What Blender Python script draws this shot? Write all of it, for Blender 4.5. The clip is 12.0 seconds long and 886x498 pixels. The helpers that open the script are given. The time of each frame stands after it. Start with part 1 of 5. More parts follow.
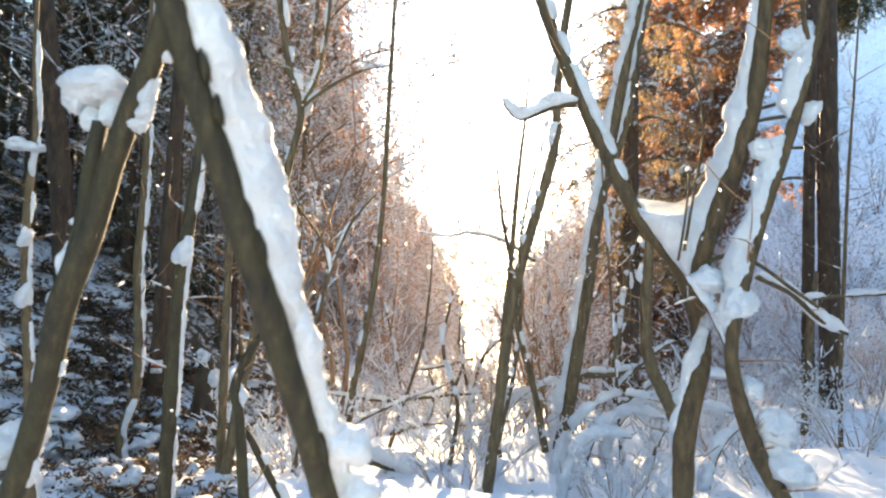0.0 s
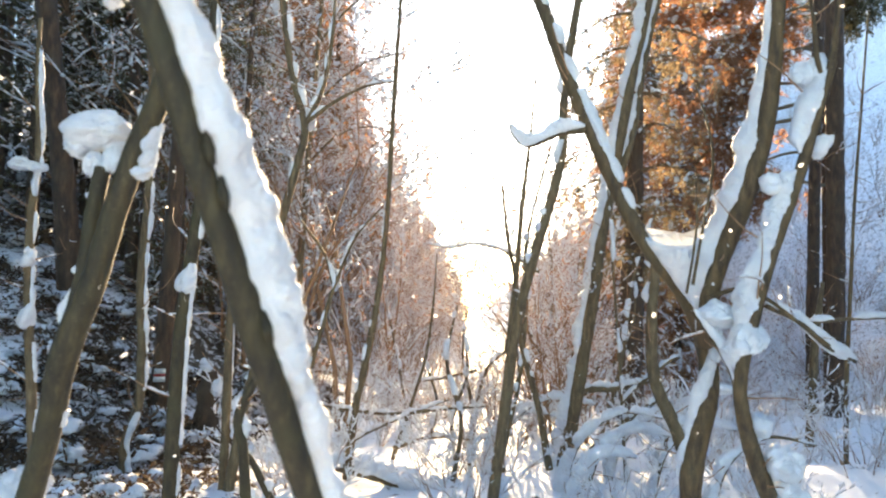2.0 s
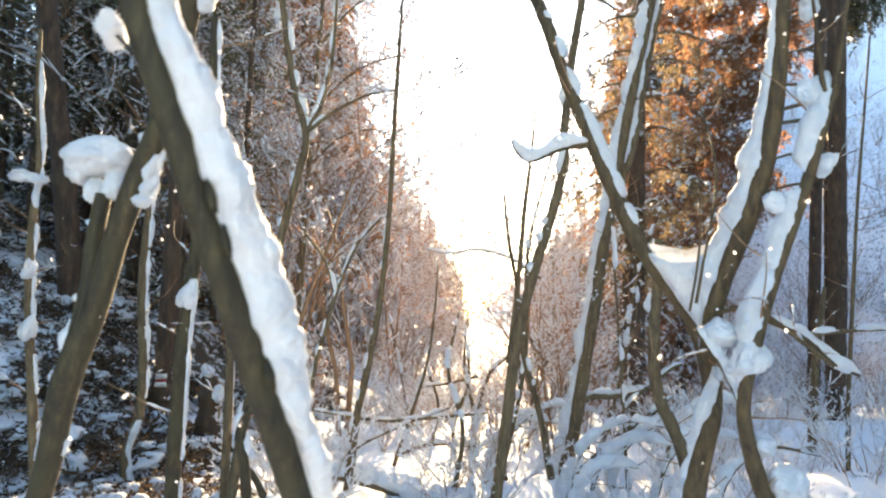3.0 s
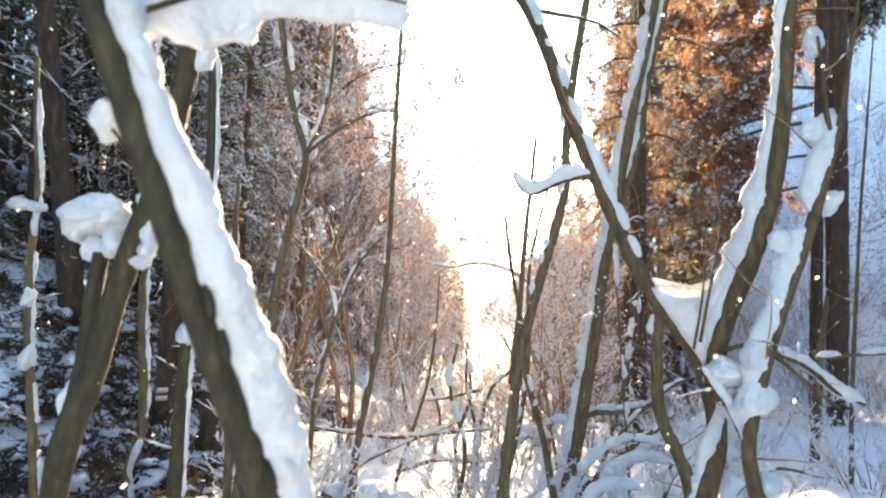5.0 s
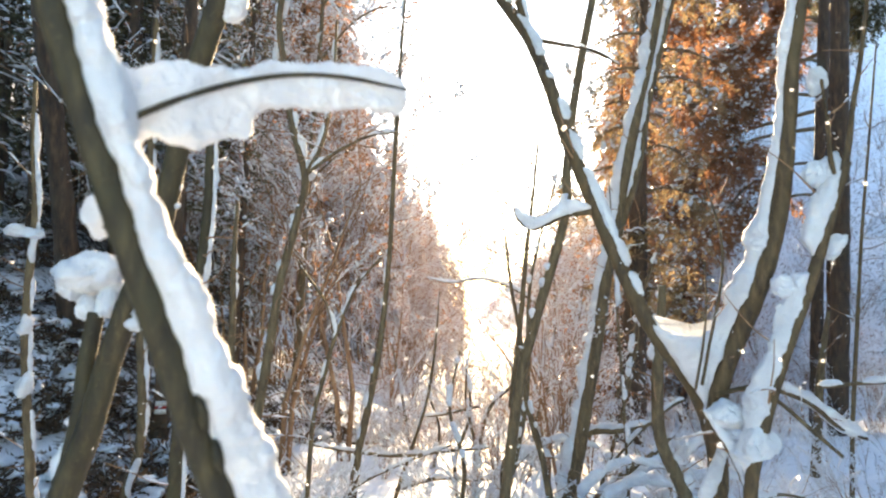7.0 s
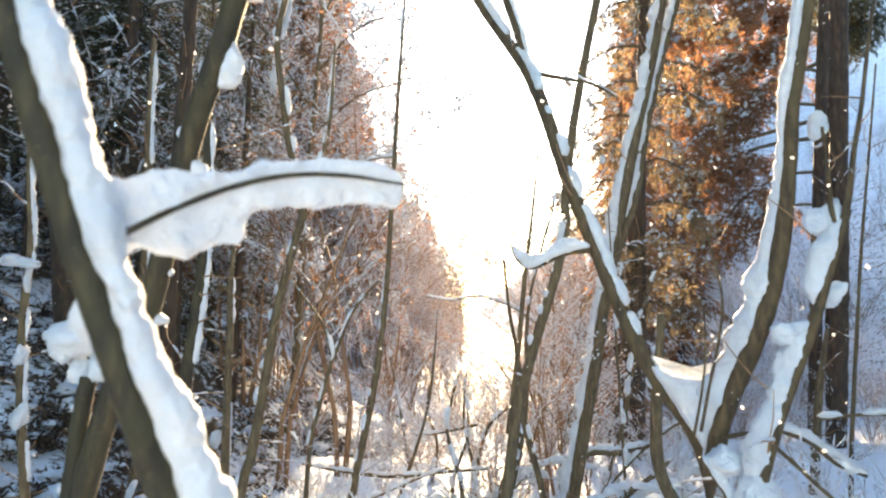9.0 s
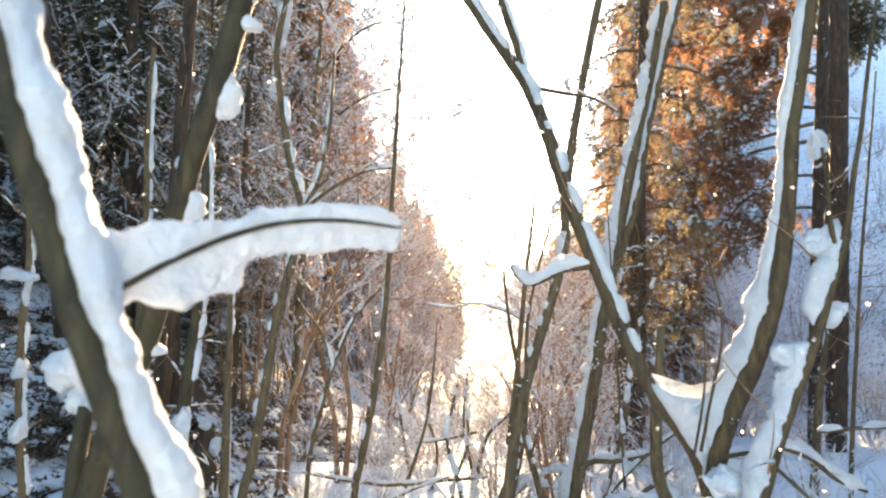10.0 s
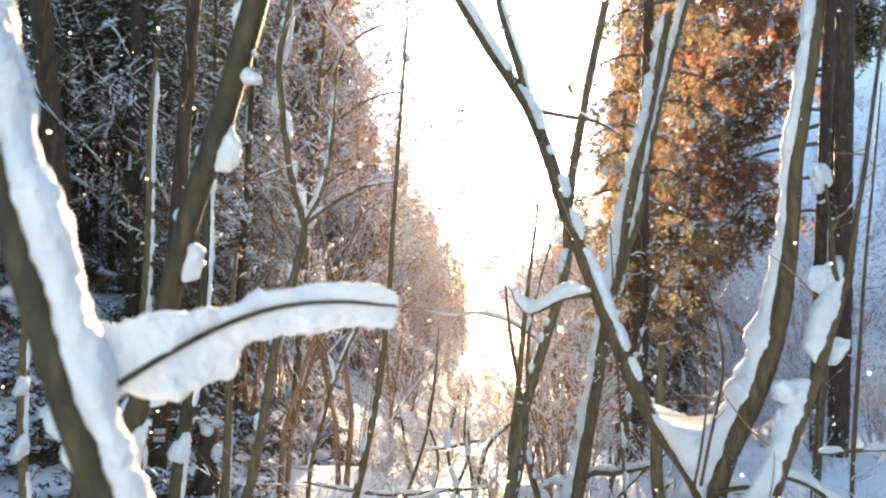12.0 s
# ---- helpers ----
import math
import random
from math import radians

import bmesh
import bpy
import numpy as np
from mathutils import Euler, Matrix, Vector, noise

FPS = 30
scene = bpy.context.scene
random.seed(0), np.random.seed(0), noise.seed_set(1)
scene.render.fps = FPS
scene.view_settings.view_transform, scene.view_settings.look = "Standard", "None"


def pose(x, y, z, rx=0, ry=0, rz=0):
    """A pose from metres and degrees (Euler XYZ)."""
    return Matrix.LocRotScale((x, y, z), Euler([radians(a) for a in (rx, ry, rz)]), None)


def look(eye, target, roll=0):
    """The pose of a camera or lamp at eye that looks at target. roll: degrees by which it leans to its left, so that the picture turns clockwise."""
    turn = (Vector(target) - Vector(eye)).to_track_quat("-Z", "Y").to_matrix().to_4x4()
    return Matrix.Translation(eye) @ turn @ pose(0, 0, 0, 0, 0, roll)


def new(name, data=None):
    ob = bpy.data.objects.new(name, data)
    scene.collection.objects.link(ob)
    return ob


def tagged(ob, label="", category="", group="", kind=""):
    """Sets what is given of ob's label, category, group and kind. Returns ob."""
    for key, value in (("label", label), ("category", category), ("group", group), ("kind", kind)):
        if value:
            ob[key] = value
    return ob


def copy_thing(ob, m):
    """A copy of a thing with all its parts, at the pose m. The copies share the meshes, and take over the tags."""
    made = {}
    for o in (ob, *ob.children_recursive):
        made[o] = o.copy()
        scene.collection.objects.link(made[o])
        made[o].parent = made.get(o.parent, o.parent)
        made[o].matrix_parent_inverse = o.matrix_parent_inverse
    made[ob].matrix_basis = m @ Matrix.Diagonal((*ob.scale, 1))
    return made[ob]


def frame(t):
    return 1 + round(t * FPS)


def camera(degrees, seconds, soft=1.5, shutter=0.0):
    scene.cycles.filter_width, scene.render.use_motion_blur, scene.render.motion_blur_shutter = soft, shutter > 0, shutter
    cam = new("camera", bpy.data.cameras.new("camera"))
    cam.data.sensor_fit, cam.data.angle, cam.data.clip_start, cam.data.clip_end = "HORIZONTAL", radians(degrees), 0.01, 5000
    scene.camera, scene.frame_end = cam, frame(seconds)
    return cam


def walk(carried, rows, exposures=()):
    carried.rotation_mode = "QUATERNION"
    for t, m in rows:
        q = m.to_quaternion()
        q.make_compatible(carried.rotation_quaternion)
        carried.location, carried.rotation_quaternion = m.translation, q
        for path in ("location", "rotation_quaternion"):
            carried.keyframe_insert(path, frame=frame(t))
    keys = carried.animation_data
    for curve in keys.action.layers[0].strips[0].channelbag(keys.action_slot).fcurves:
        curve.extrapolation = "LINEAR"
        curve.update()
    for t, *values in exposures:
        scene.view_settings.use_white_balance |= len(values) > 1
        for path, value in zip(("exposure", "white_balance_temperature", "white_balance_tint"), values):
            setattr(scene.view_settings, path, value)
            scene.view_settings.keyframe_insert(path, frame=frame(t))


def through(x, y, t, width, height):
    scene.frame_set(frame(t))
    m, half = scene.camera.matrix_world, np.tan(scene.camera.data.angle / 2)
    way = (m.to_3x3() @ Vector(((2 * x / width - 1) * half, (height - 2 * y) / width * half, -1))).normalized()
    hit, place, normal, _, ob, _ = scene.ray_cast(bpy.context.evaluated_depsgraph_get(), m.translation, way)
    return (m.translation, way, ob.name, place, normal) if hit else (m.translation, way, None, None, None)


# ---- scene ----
cam = camera(66.2, 12.0, soft=2.2)
cam.data.dof.use_dof, cam.data.dof.focus_distance, cam.data.dof.aperture_fstop = True, 7.0, 2.6
METRES, EYE, TILT, LEAN, TURN = 1.2, 1.2, 5.0, 0.0, 0.0
ROWS = [
    (0.0, 0.0, 0.0, 0.0, -0.0, 0.0, -0.0),
    (0.5, -0.0026, 0.0079, 0.0373, 0.06, -0.11, -0.06),
    (1.0, -0.0066, 0.0152, 0.0757, 0.11, -0.21, -0.14),
    (1.5, -0.0093, 0.0226, 0.1128, 0.17, -0.25, -0.22),
    (2.0, -0.0134, 0.0298, 0.1498, 0.22, -0.3, -0.2),
    (2.5, -0.0185, 0.0355, 0.1933, 0.24, -0.42, -0.26),
    (3.0, -0.0193, 0.0425, 0.2334, 0.29, -0.49, -0.18),
    (5.0, -0.0243, 0.0691, 0.4053, 0.33, -0.74, 0.11),
    (5.5, -0.0244, 0.0751, 0.4477, 0.34, -0.79, 0.05),
    (6.0, -0.0218, 0.0829, 0.4907, 0.37, -0.82, 0.0),
    (6.5, -0.0219, 0.0903, 0.5336, 0.36, -0.84, -0.02),
    (7.0, -0.0219, 0.0968, 0.5764, 0.35, -0.85, -0.02),
    (9.0, -0.0168, 0.12, 0.7528, 0.26, -0.81, -0.16),
    (9.5, -0.0158, 0.1243, 0.7938, 0.24, -0.82, -0.14),
    (10.0, -0.0145, 0.1268, 0.8339, 0.26, -0.86, -0.13),
    (10.5, -0.0123, 0.1293, 0.8727, 0.27, -0.9, -0.08),
    (11.0, -0.0101, 0.1323, 0.9113, 0.31, -0.96, -0.06),
    (11.5, -0.0078, 0.1338, 0.95, 0.4, -1.18, -0.28),
    (12.0, -0.0064, 0.1377, 0.9879, 0.51, -1.39, -0.44),
]
walk(cam, [(t, pose(0, 0, EYE, TILT, LEAN, TURN) @ pose(METRES * x, METRES * y, METRES * z, 90 + pitch, roll, yaw)) for t, x, y, z, yaw, pitch, roll in ROWS],
     exposures=[(0.0, 2.58, 7500, 6), (12.0, 2.58, 7500, 6)])

# ---- light ----
SUN_ELEVATION, SUN_TURN = 15.2, 3.8
world = bpy.data.worlds.new("world")
scene.world = world
world.use_nodes = True
wt = world.node_tree
sky = wt.nodes.new("ShaderNodeTexSky")
sky.sky_type = "NISHITA"
sky.sun_disc = False
sky.sun_elevation = radians(SUN_ELEVATION)
sky.sun_rotation = radians(SUN_TURN)
sky.altitude = 600
sky.air_density = 1.0
sky.dust_density = 0.6
sky.ozone_density = 2.5
wt.links.new(sky.outputs[0], wt.nodes["Background"].inputs[0])
wt.nodes["Background"].inputs[1].default_value = 0.15

toward_sun = Vector((math.sin(radians(SUN_TURN)) * math.cos(radians(SUN_ELEVATION)),
                     math.cos(radians(SUN_TURN)) * math.cos(radians(SUN_ELEVATION)), math.sin(radians(SUN_ELEVATION))))
lamp = bpy.data.lights.new("sun", "SUN")
lamp.energy, lamp.angle, lamp.color = 5.0, radians(0.6), (1.0, 0.76, 0.50)
sun = new("sun", lamp)
sun.matrix_world = look(toward_sun * 60, (0, 0, 0))


# ---- materials ----
def material(name):
    m = bpy.data.materials.new(name)
    m.use_nodes = True
    nodes, links = m.node_tree.nodes, m.node_tree.links
    return m, nodes, links, nodes["Principled BSDF"]


def noise_node(nodes, links, scale, detail=5, stretch=None, rough=0.6):
    co = nodes.new("ShaderNodeNewGeometry")
    out = co.outputs["Position"]
    if stretch:
        mp = nodes.new("ShaderNodeMapping")
        mp.inputs["Scale"].default_value = stretch
        links.new(out, mp.inputs["Vector"])
        out = mp.outputs["Vector"]
    n = nodes.new("ShaderNodeTexNoise")
    n.inputs["Scale"].default_value, n.inputs["Detail"].default_value, n.inputs["Roughness"].default_value = scale, detail, rough
    links.new(out, n.inputs["Vector"])
    return n.outputs["Fac"]


def ramp(nodes, links, fac, stops):
    r = nodes.new("ShaderNodeValToRGB")
    e = r.color_ramp.elements
    while len(e) < len(stops):
        e.new(0.5)
    for el, (p, c) in zip(e, stops):
        el.position, el.color = p, (*c, 1)
    links.new(fac, r.inputs["Fac"])
    return r.outputs["Color"]


def mix(nodes, links, fac, a, b, mode="MIX"):
    n = nodes.new("ShaderNodeMix")
    n.data_type, n.blend_type = "RGBA", mode
    for sock, v in ((n.inputs[0], fac), (n.inputs[6], a), (n.inputs[7], b)):
        if isinstance(v, (int, float)):
            sock.default_value = v
        elif isinstance(v, tuple):
            sock.default_value = (*v, 1)
        else:
            links.new(v, sock)
    return n.outputs[2]


def bump(nodes, links, bsdf, height, strength, distance):
    b = nodes.new("ShaderNodeBump")
    b.inputs["Strength"].default_value, b.inputs["Distance"].default_value = strength, distance
    links.new(height, b.inputs["Height"])
    links.new(b.outputs["Normal"], bsdf.inputs["Normal"])


def bark_material(name, dark, mid, light, patch, scale, deep):
    """Bark: stretched grain, blotches of lichen and damp, fine relief."""
    m, nodes, links, bsdf = material(name)
    grain = noise_node(nodes, links, scale, 6, (1, 1, 0.25))
    blot = noise_node(nodes, links, scale * 0.17, 3)
    spots = noise_node(nodes, links, scale * 2.2, 2)
    col = ramp(nodes, links, grain, [(0.3, dark), (0.52, mid), (0.75, light)])
    col = mix(nodes, links, ramp(nodes, links, blot, [(0.45, (0, 0, 0)), (0.68, (0.75, 0.75, 0.75))]), col, patch)
    col = mix(nodes, links, ramp(nodes, links, spots, [(0.62, (0, 0, 0)), (0.72, (0.5, 0.5, 0.5))]), col, light)
    links.new(col, bsdf.inputs["Base Color"])
    bsdf.inputs["Roughness"].default_value = 0.75
    bump(nodes, links, bsdf, grain, 0.6, deep)
    return m


BARK_SMOOTH = bark_material("smooth_bark", (0.009, 0.006, 0.0025), (0.031, 0.022, 0.0075), (0.082, 0.060, 0.025), (0.041, 0.034, 0.011), 34, 0.006)
BARK_WARM = bark_material("warm_bark", (0.019, 0.011, 0.0045), (0.068, 0.042, 0.017), (0.155, 0.103, 0.048), (0.082, 0.057, 0.023), 34, 0.006)
BARK_GREY = bark_material("grey_bark", (0.038, 0.024, 0.012), (0.105, 0.070, 0.034), (0.22, 0.155, 0.08), (0.12, 0.09, 0.045), 30, 0.01)
BARK_ROUGH = bark_material("conifer_bark", (0.014, 0.008, 0.004), (0.052, 0.028, 0.014), (0.125, 0.072, 0.038), (0.06, 0.040, 0.022), 14, 0.03)
# twig browns warmed and lightened to carry the orange flare in their colour
TWIG = bark_material("twig_bark", (0.11, 0.057, 0.029), (0.27, 0.148, 0.075), (0.42, 0.26, 0.14), (0.30, 0.175, 0.10), 22, 0.004)


def snow_material():
    m, nodes, links, bsdf = material("snow")
    big = noise_node(nodes, links, 7.0, 5)
    fine = noise_node(nodes, links, 160, 4)
    mid = noise_node(nodes, links, 32, 4)
    links.new(ramp(nodes, links, big, [(0.3, (0.60, 0.64, 0.70)), (0.7, (0.80, 0.82, 0.85))]), bsdf.inputs["Base Color"])
    bsdf.inputs["Roughness"].default_value = 0.65
    tr = nodes.new("ShaderNodeBsdfTranslucent")
    tr.inputs["Color"].default_value = (0.78, 0.80, 0.84, 1)
    ms = nodes.new("ShaderNodeMixShader")
    ms.inputs["Fac"].default_value = 0.2
    links.new(bsdf.outputs[0], ms.inputs[1])
    links.new(tr.outputs[0], ms.inputs[2])
    links.new(ms.outputs[0], nodes["Material Output"].inputs["Surface"])
    coarse = noise_node(nodes, links, 12, 3)
    bump(nodes, links, bsdf, mix(nodes, links, 0.35, coarse, mix(nodes, links, 0.3, mid, fine)), 1.0, 0.05)
    return m


SNOW = snow_material()


def ground_material():
    m, nodes, links, bsdf = material("ground_snow")
    big = noise_node(nodes, links, 0.9, 5)
    litter = noise_node(nodes, links, 7, 8, None, 0.72)
    fine = noise_node(nodes, links, 60, 4)
    snow = ramp(nodes, links, big, [(0.3, (0.68, 0.72, 0.78)), (0.7, (0.83, 0.84, 0.86))])
    soil = ramp(nodes, links, fine, [(0.3, (0.035, 0.026, 0.018)), (0.7, (0.12, 0.085, 0.05))])
    geo = nodes.new("ShaderNodeNewGeometry")
    sep = nodes.new("ShaderNodeSeparateXYZ")
    links.new(geo.outputs["Normal"], sep.inputs[0])
    steep = nodes.new("ShaderNodeMapRange")
    for sock, v in zip(steep.inputs[1:5], (0.98, 0.75, 0.0, 0.14)):
        sock.default_value = v
    links.new(sep.outputs["Z"], steep.inputs[0])
    bank = nodes.new("ShaderNodeMapRange")
    for sock, v in zip(bank.inputs[1:5], (-0.15, 0.15, 0.45, 1.4)):
        sock.default_value = v
    links.new(sep.outputs["X"], bank.inputs[0])
    bare = nodes.new("ShaderNodeMath")
    bare.operation = "MULTIPLY"
    links.new(steep.outputs[0], bare.inputs[0])
    links.new(bank.outputs[0], bare.inputs[1])
    held = nodes.new("ShaderNodeMath")
    links.new(litter, held.inputs[0])
    links.new(bare.outputs[0], held.inputs[1])
    links.new(mix(nodes, links, ramp(nodes, links, held.outputs[0], [(0.60, (0, 0, 0)), (0.66, (1, 1, 1))]), snow, soil), bsdf.inputs["Base Color"])
    bsdf.inputs["Roughness"].default_value = 0.7
    bump(nodes, links, bsdf, mix(nodes, links, 0.4, litter, fine), 0.5, 0.05)
    return m


GROUND = ground_material()


def leaf_material(name, dark, light, through):
    """Needles and dry leaves: matt, with some light coming through."""
    m, nodes, links, bsdf = material(name)
    n = noise_node(nodes, links, 2.5, 4)
    geo = nodes.new("ShaderNodeNewGeometry")
    col = ramp(nodes, links, n, [(0.3, dark), (0.7, light)])
    col = mix(nodes, links, mix(nodes, links, 0.5, (0, 0, 0), geo.outputs["Random Per Island"]), col, light)
    links.new(col, bsdf.inputs["Base Color"])
    bsdf.inputs["Roughness"].default_value = 0.7
    tr = nodes.new("ShaderNodeBsdfTranslucent")
    links.new(col, tr.inputs["Color"])
    ms = nodes.new("ShaderNodeMixShader")
    ms.inputs["Fac"].default_value = through
    links.new(bsdf.outputs[0], ms.inputs[1])
    links.new(tr.outputs[0], ms.inputs[2])
    links.new(ms.outputs[0], nodes["Material Output"].inputs["Surface"])
    return m


NEEDLE = leaf_material("dark_needles", (0.055, 0.054, 0.030), (0.14, 0.124, 0.066), 0.45)
# brown and olive needles, both lifted in colour to include the sun's veiling glare
NEEDLE_BROWN = leaf_material("brown_needles", (0.17, 0.084, 0.050), (0.42, 0.222, 0.125), 0.6)
# rust tint stands in for the warm sun glare over darker needles
NEEDLE_GLARE = leaf_material("glare_tinted_needles", (0.16, 0.080, 0.045), (0.40, 0.215, 0.115), 0.6)
NEEDLE_OLIVE = leaf_material("olive_needles", (0.13, 0.096, 0.055), (0.33, 0.245, 0.14), 0.6)
# pale needle colour that imitates bright haze on far trees
NEEDLE_HAZE = leaf_material("haze_pale_needles", (0.30, 0.23, 0.18), (0.62, 0.55, 0.50), 0.5)
# dry leaves, their russet pushed lighter to mimic backlit glare
DRY_LEAF = leaf_material("dry_leaves", (0.20, 0.095, 0.055), (0.42, 0.22, 0.125), 0.6)


def paint(name, colour):
    m, nodes, links, bsdf = material(name)
    n = noise_node(nodes, links, 45, 5)
    links.new(ramp(nodes, links, n, [(0.35, tuple(0.45 * c for c in colour)), (0.55, colour)]), bsdf.inputs["Base Color"])
    bsdf.inputs["Roughness"].default_value = 0.6
    return m


LITTER = leaf_material("dark_undergrowth", (0.035, 0.023, 0.013), (0.10, 0.062, 0.032), 0.3)
RED_PAINT, WHITE_PAINT = paint("red_paint", (0.42, 0.05, 0.04)), paint("white_paint", (0.72, 0.70, 0.66))


def flake_material():
    """Snowflakes: white and thin enough for light to come through."""
    m, nodes, links, bsdf = material("snowflake")
    bsdf.inputs["Base Color"].default_value = (0.9, 0.92, 0.95, 1)
    bsdf.inputs["Roughness"].default_value = 0.6
    white = nodes.new("ShaderNodeBsdfTranslucent")
    white.inputs["Color"].default_value = (0.95, 0.95, 0.95, 1)
    ms = nodes.new("ShaderNodeMixShader")
    ms.inputs["Fac"].default_value = 0.6
    links.new(bsdf.outputs[0], ms.inputs[1])
    links.new(white.outputs[0], ms.inputs[2])
    links.new(ms.outputs[0], nodes["Material Output"].inputs["Surface"])
    return m


FLAKE = flake_material()


# ---- mesh helpers ----
class Soup:
    """Gathers vertices and faces for one mesh."""

    def __init__(self):
        self.v, self.f, self.n = [], [], 0

    def add(self, verts, faces):
        self.v.append(np.asarray(verts, dtype=float).reshape(-1, 3))
        self.f.extend(tuple(i + self.n for i in q) for q in faces)
        self.n += len(self.v[-1])

    def mesh(self, name, mat, smooth=True):
        me = bpy.data.meshes.new(name)
        me.from_pydata(np.concatenate(self.v).tolist() if self.v else [], [], self.f)
        me.materials.append(mat)
        if smooth:
            me.shade_smooth()
        return me


def thing(name, at, label, category, group="", kind=""):
    ob = tagged(new(name), label, category, group, kind)
    ob.location = at
    return ob


def part(name, soup, mat, parent, label="", smooth=True, kind=""):
    ob = new(name, soup.mesh(name, mat, smooth))
    ob.parent = parent
    ob.matrix_parent_inverse = Matrix.Translation(parent.matrix_basis.translation).inverted() if parent.parent is None else Matrix()
    return tagged(ob, label, "", "", kind)


def sample(points, n):
    """Catmull-Rom through rows of (x, y, z, radius): n points spaced evenly along."""
    p = np.asarray(points, dtype=float)
    p = np.vstack([2 * p[0] - p[1], p, 2 * p[-1] - p[-2]])
    out = []
    for i in range(1, len(p) - 2):
        for t in np.linspace(0, 1, 12, endpoint=False):
            a, b, c, d = p[i - 1], p[i], p[i + 1], p[i + 2]
            out.append(0.5 * (2 * b + (c - a) * t + (2 * a - 5 * b + 4 * c - d) * t * t + (3 * b - a - 3 * c + d) * t ** 3))
    out.append(p[-2])
    out = np.array(out)
    s = np.concatenate([[0], np.cumsum(np.linalg.norm(np.diff(out[:, :3], axis=0), axis=1))])
    want = np.linspace(0, s[-1], n)
    return np.stack([np.interp(want, s, out[:, k]) for k in range(4)], axis=1), s[-1]


def frames(c):
    """Tangent, upward normal and side of a line of centres."""
    t = np.gradient(c, axis=0)
    t /= np.linalg.norm(t, axis=1)[:, None] + 1e-9
    up = np.array([0.0, 0.0, 1.0]) - t * t[:, 2:3]
    short = np.linalg.norm(up, axis=1) < 0.05
    up[short] = np.array([0.6, -0.5, 0.3])
    up /= np.linalg.norm(up, axis=1)[:, None]
    for i in range(1, len(up)):
        up[i] = 0.6 * up[i - 1] + 0.4 * up[i]
        up[i] -= t[i] * np.dot(up[i], t[i])
        up[i] /= np.linalg.norm(up[i]) + 1e-9
    return t, up, np.cross(t, up)


def rings(soup, grid, closed_ends=True):
    n, k = grid.shape[:2]
    faces = [(i * k + j, i * k + (j + 1) % k, (i + 1) * k + (j + 1) % k, (i + 1) * k + j) for i in range(n - 1) for j in range(k)]
    verts = grid.reshape(-1, 3)
    if closed_ends:
        verts = np.vstack([verts, grid[0].mean(0), grid[-1].mean(0)])
        a, b = n * k, n * k + 1
        faces += [(a, (j + 1) % k, j) for j in range(k)] + [(b, (n - 1) * k + j, (n - 1) * k + (j + 1) % k) for j in range(k)]
    soup.add(verts, faces)


def wobble(p, scale, seed=0.0):
    return noise.noise(Vector((p[0] * scale + seed, p[1] * scale - seed, p[2] * scale + 2 * seed)))


def tube(soup, points, step=0.03, seg=10, rough=0.08, seed=0.0):
    """A limb: round, tapering, with knots and uneven bark."""
    length = np.linalg.norm(np.diff(np.asarray(points)[:, :3], axis=0), axis=1).sum()
    c, length = sample(points, max(4, int(length / step)))
    t, up, side = frames(c[:, :3])
    a = np.linspace(0, 2 * math.pi, seg, endpoint=False)
    grid = np.empty((len(c), seg, 3))
    for i in range(len(c)):
        r = c[i, 3] * (1 + rough * 1.2 * wobble(c[i], 5, seed))
        for j in range(seg):
            d = up[i] * math.sin(a[j]) + side[i] * math.cos(a[j])
            q = c[i, :3] + d * r
            grid[i, j] = q + d * c[i, 3] * rough * wobble(q, 0.8 / c[i, 3], seed)
    rings(soup, grid)
    return c


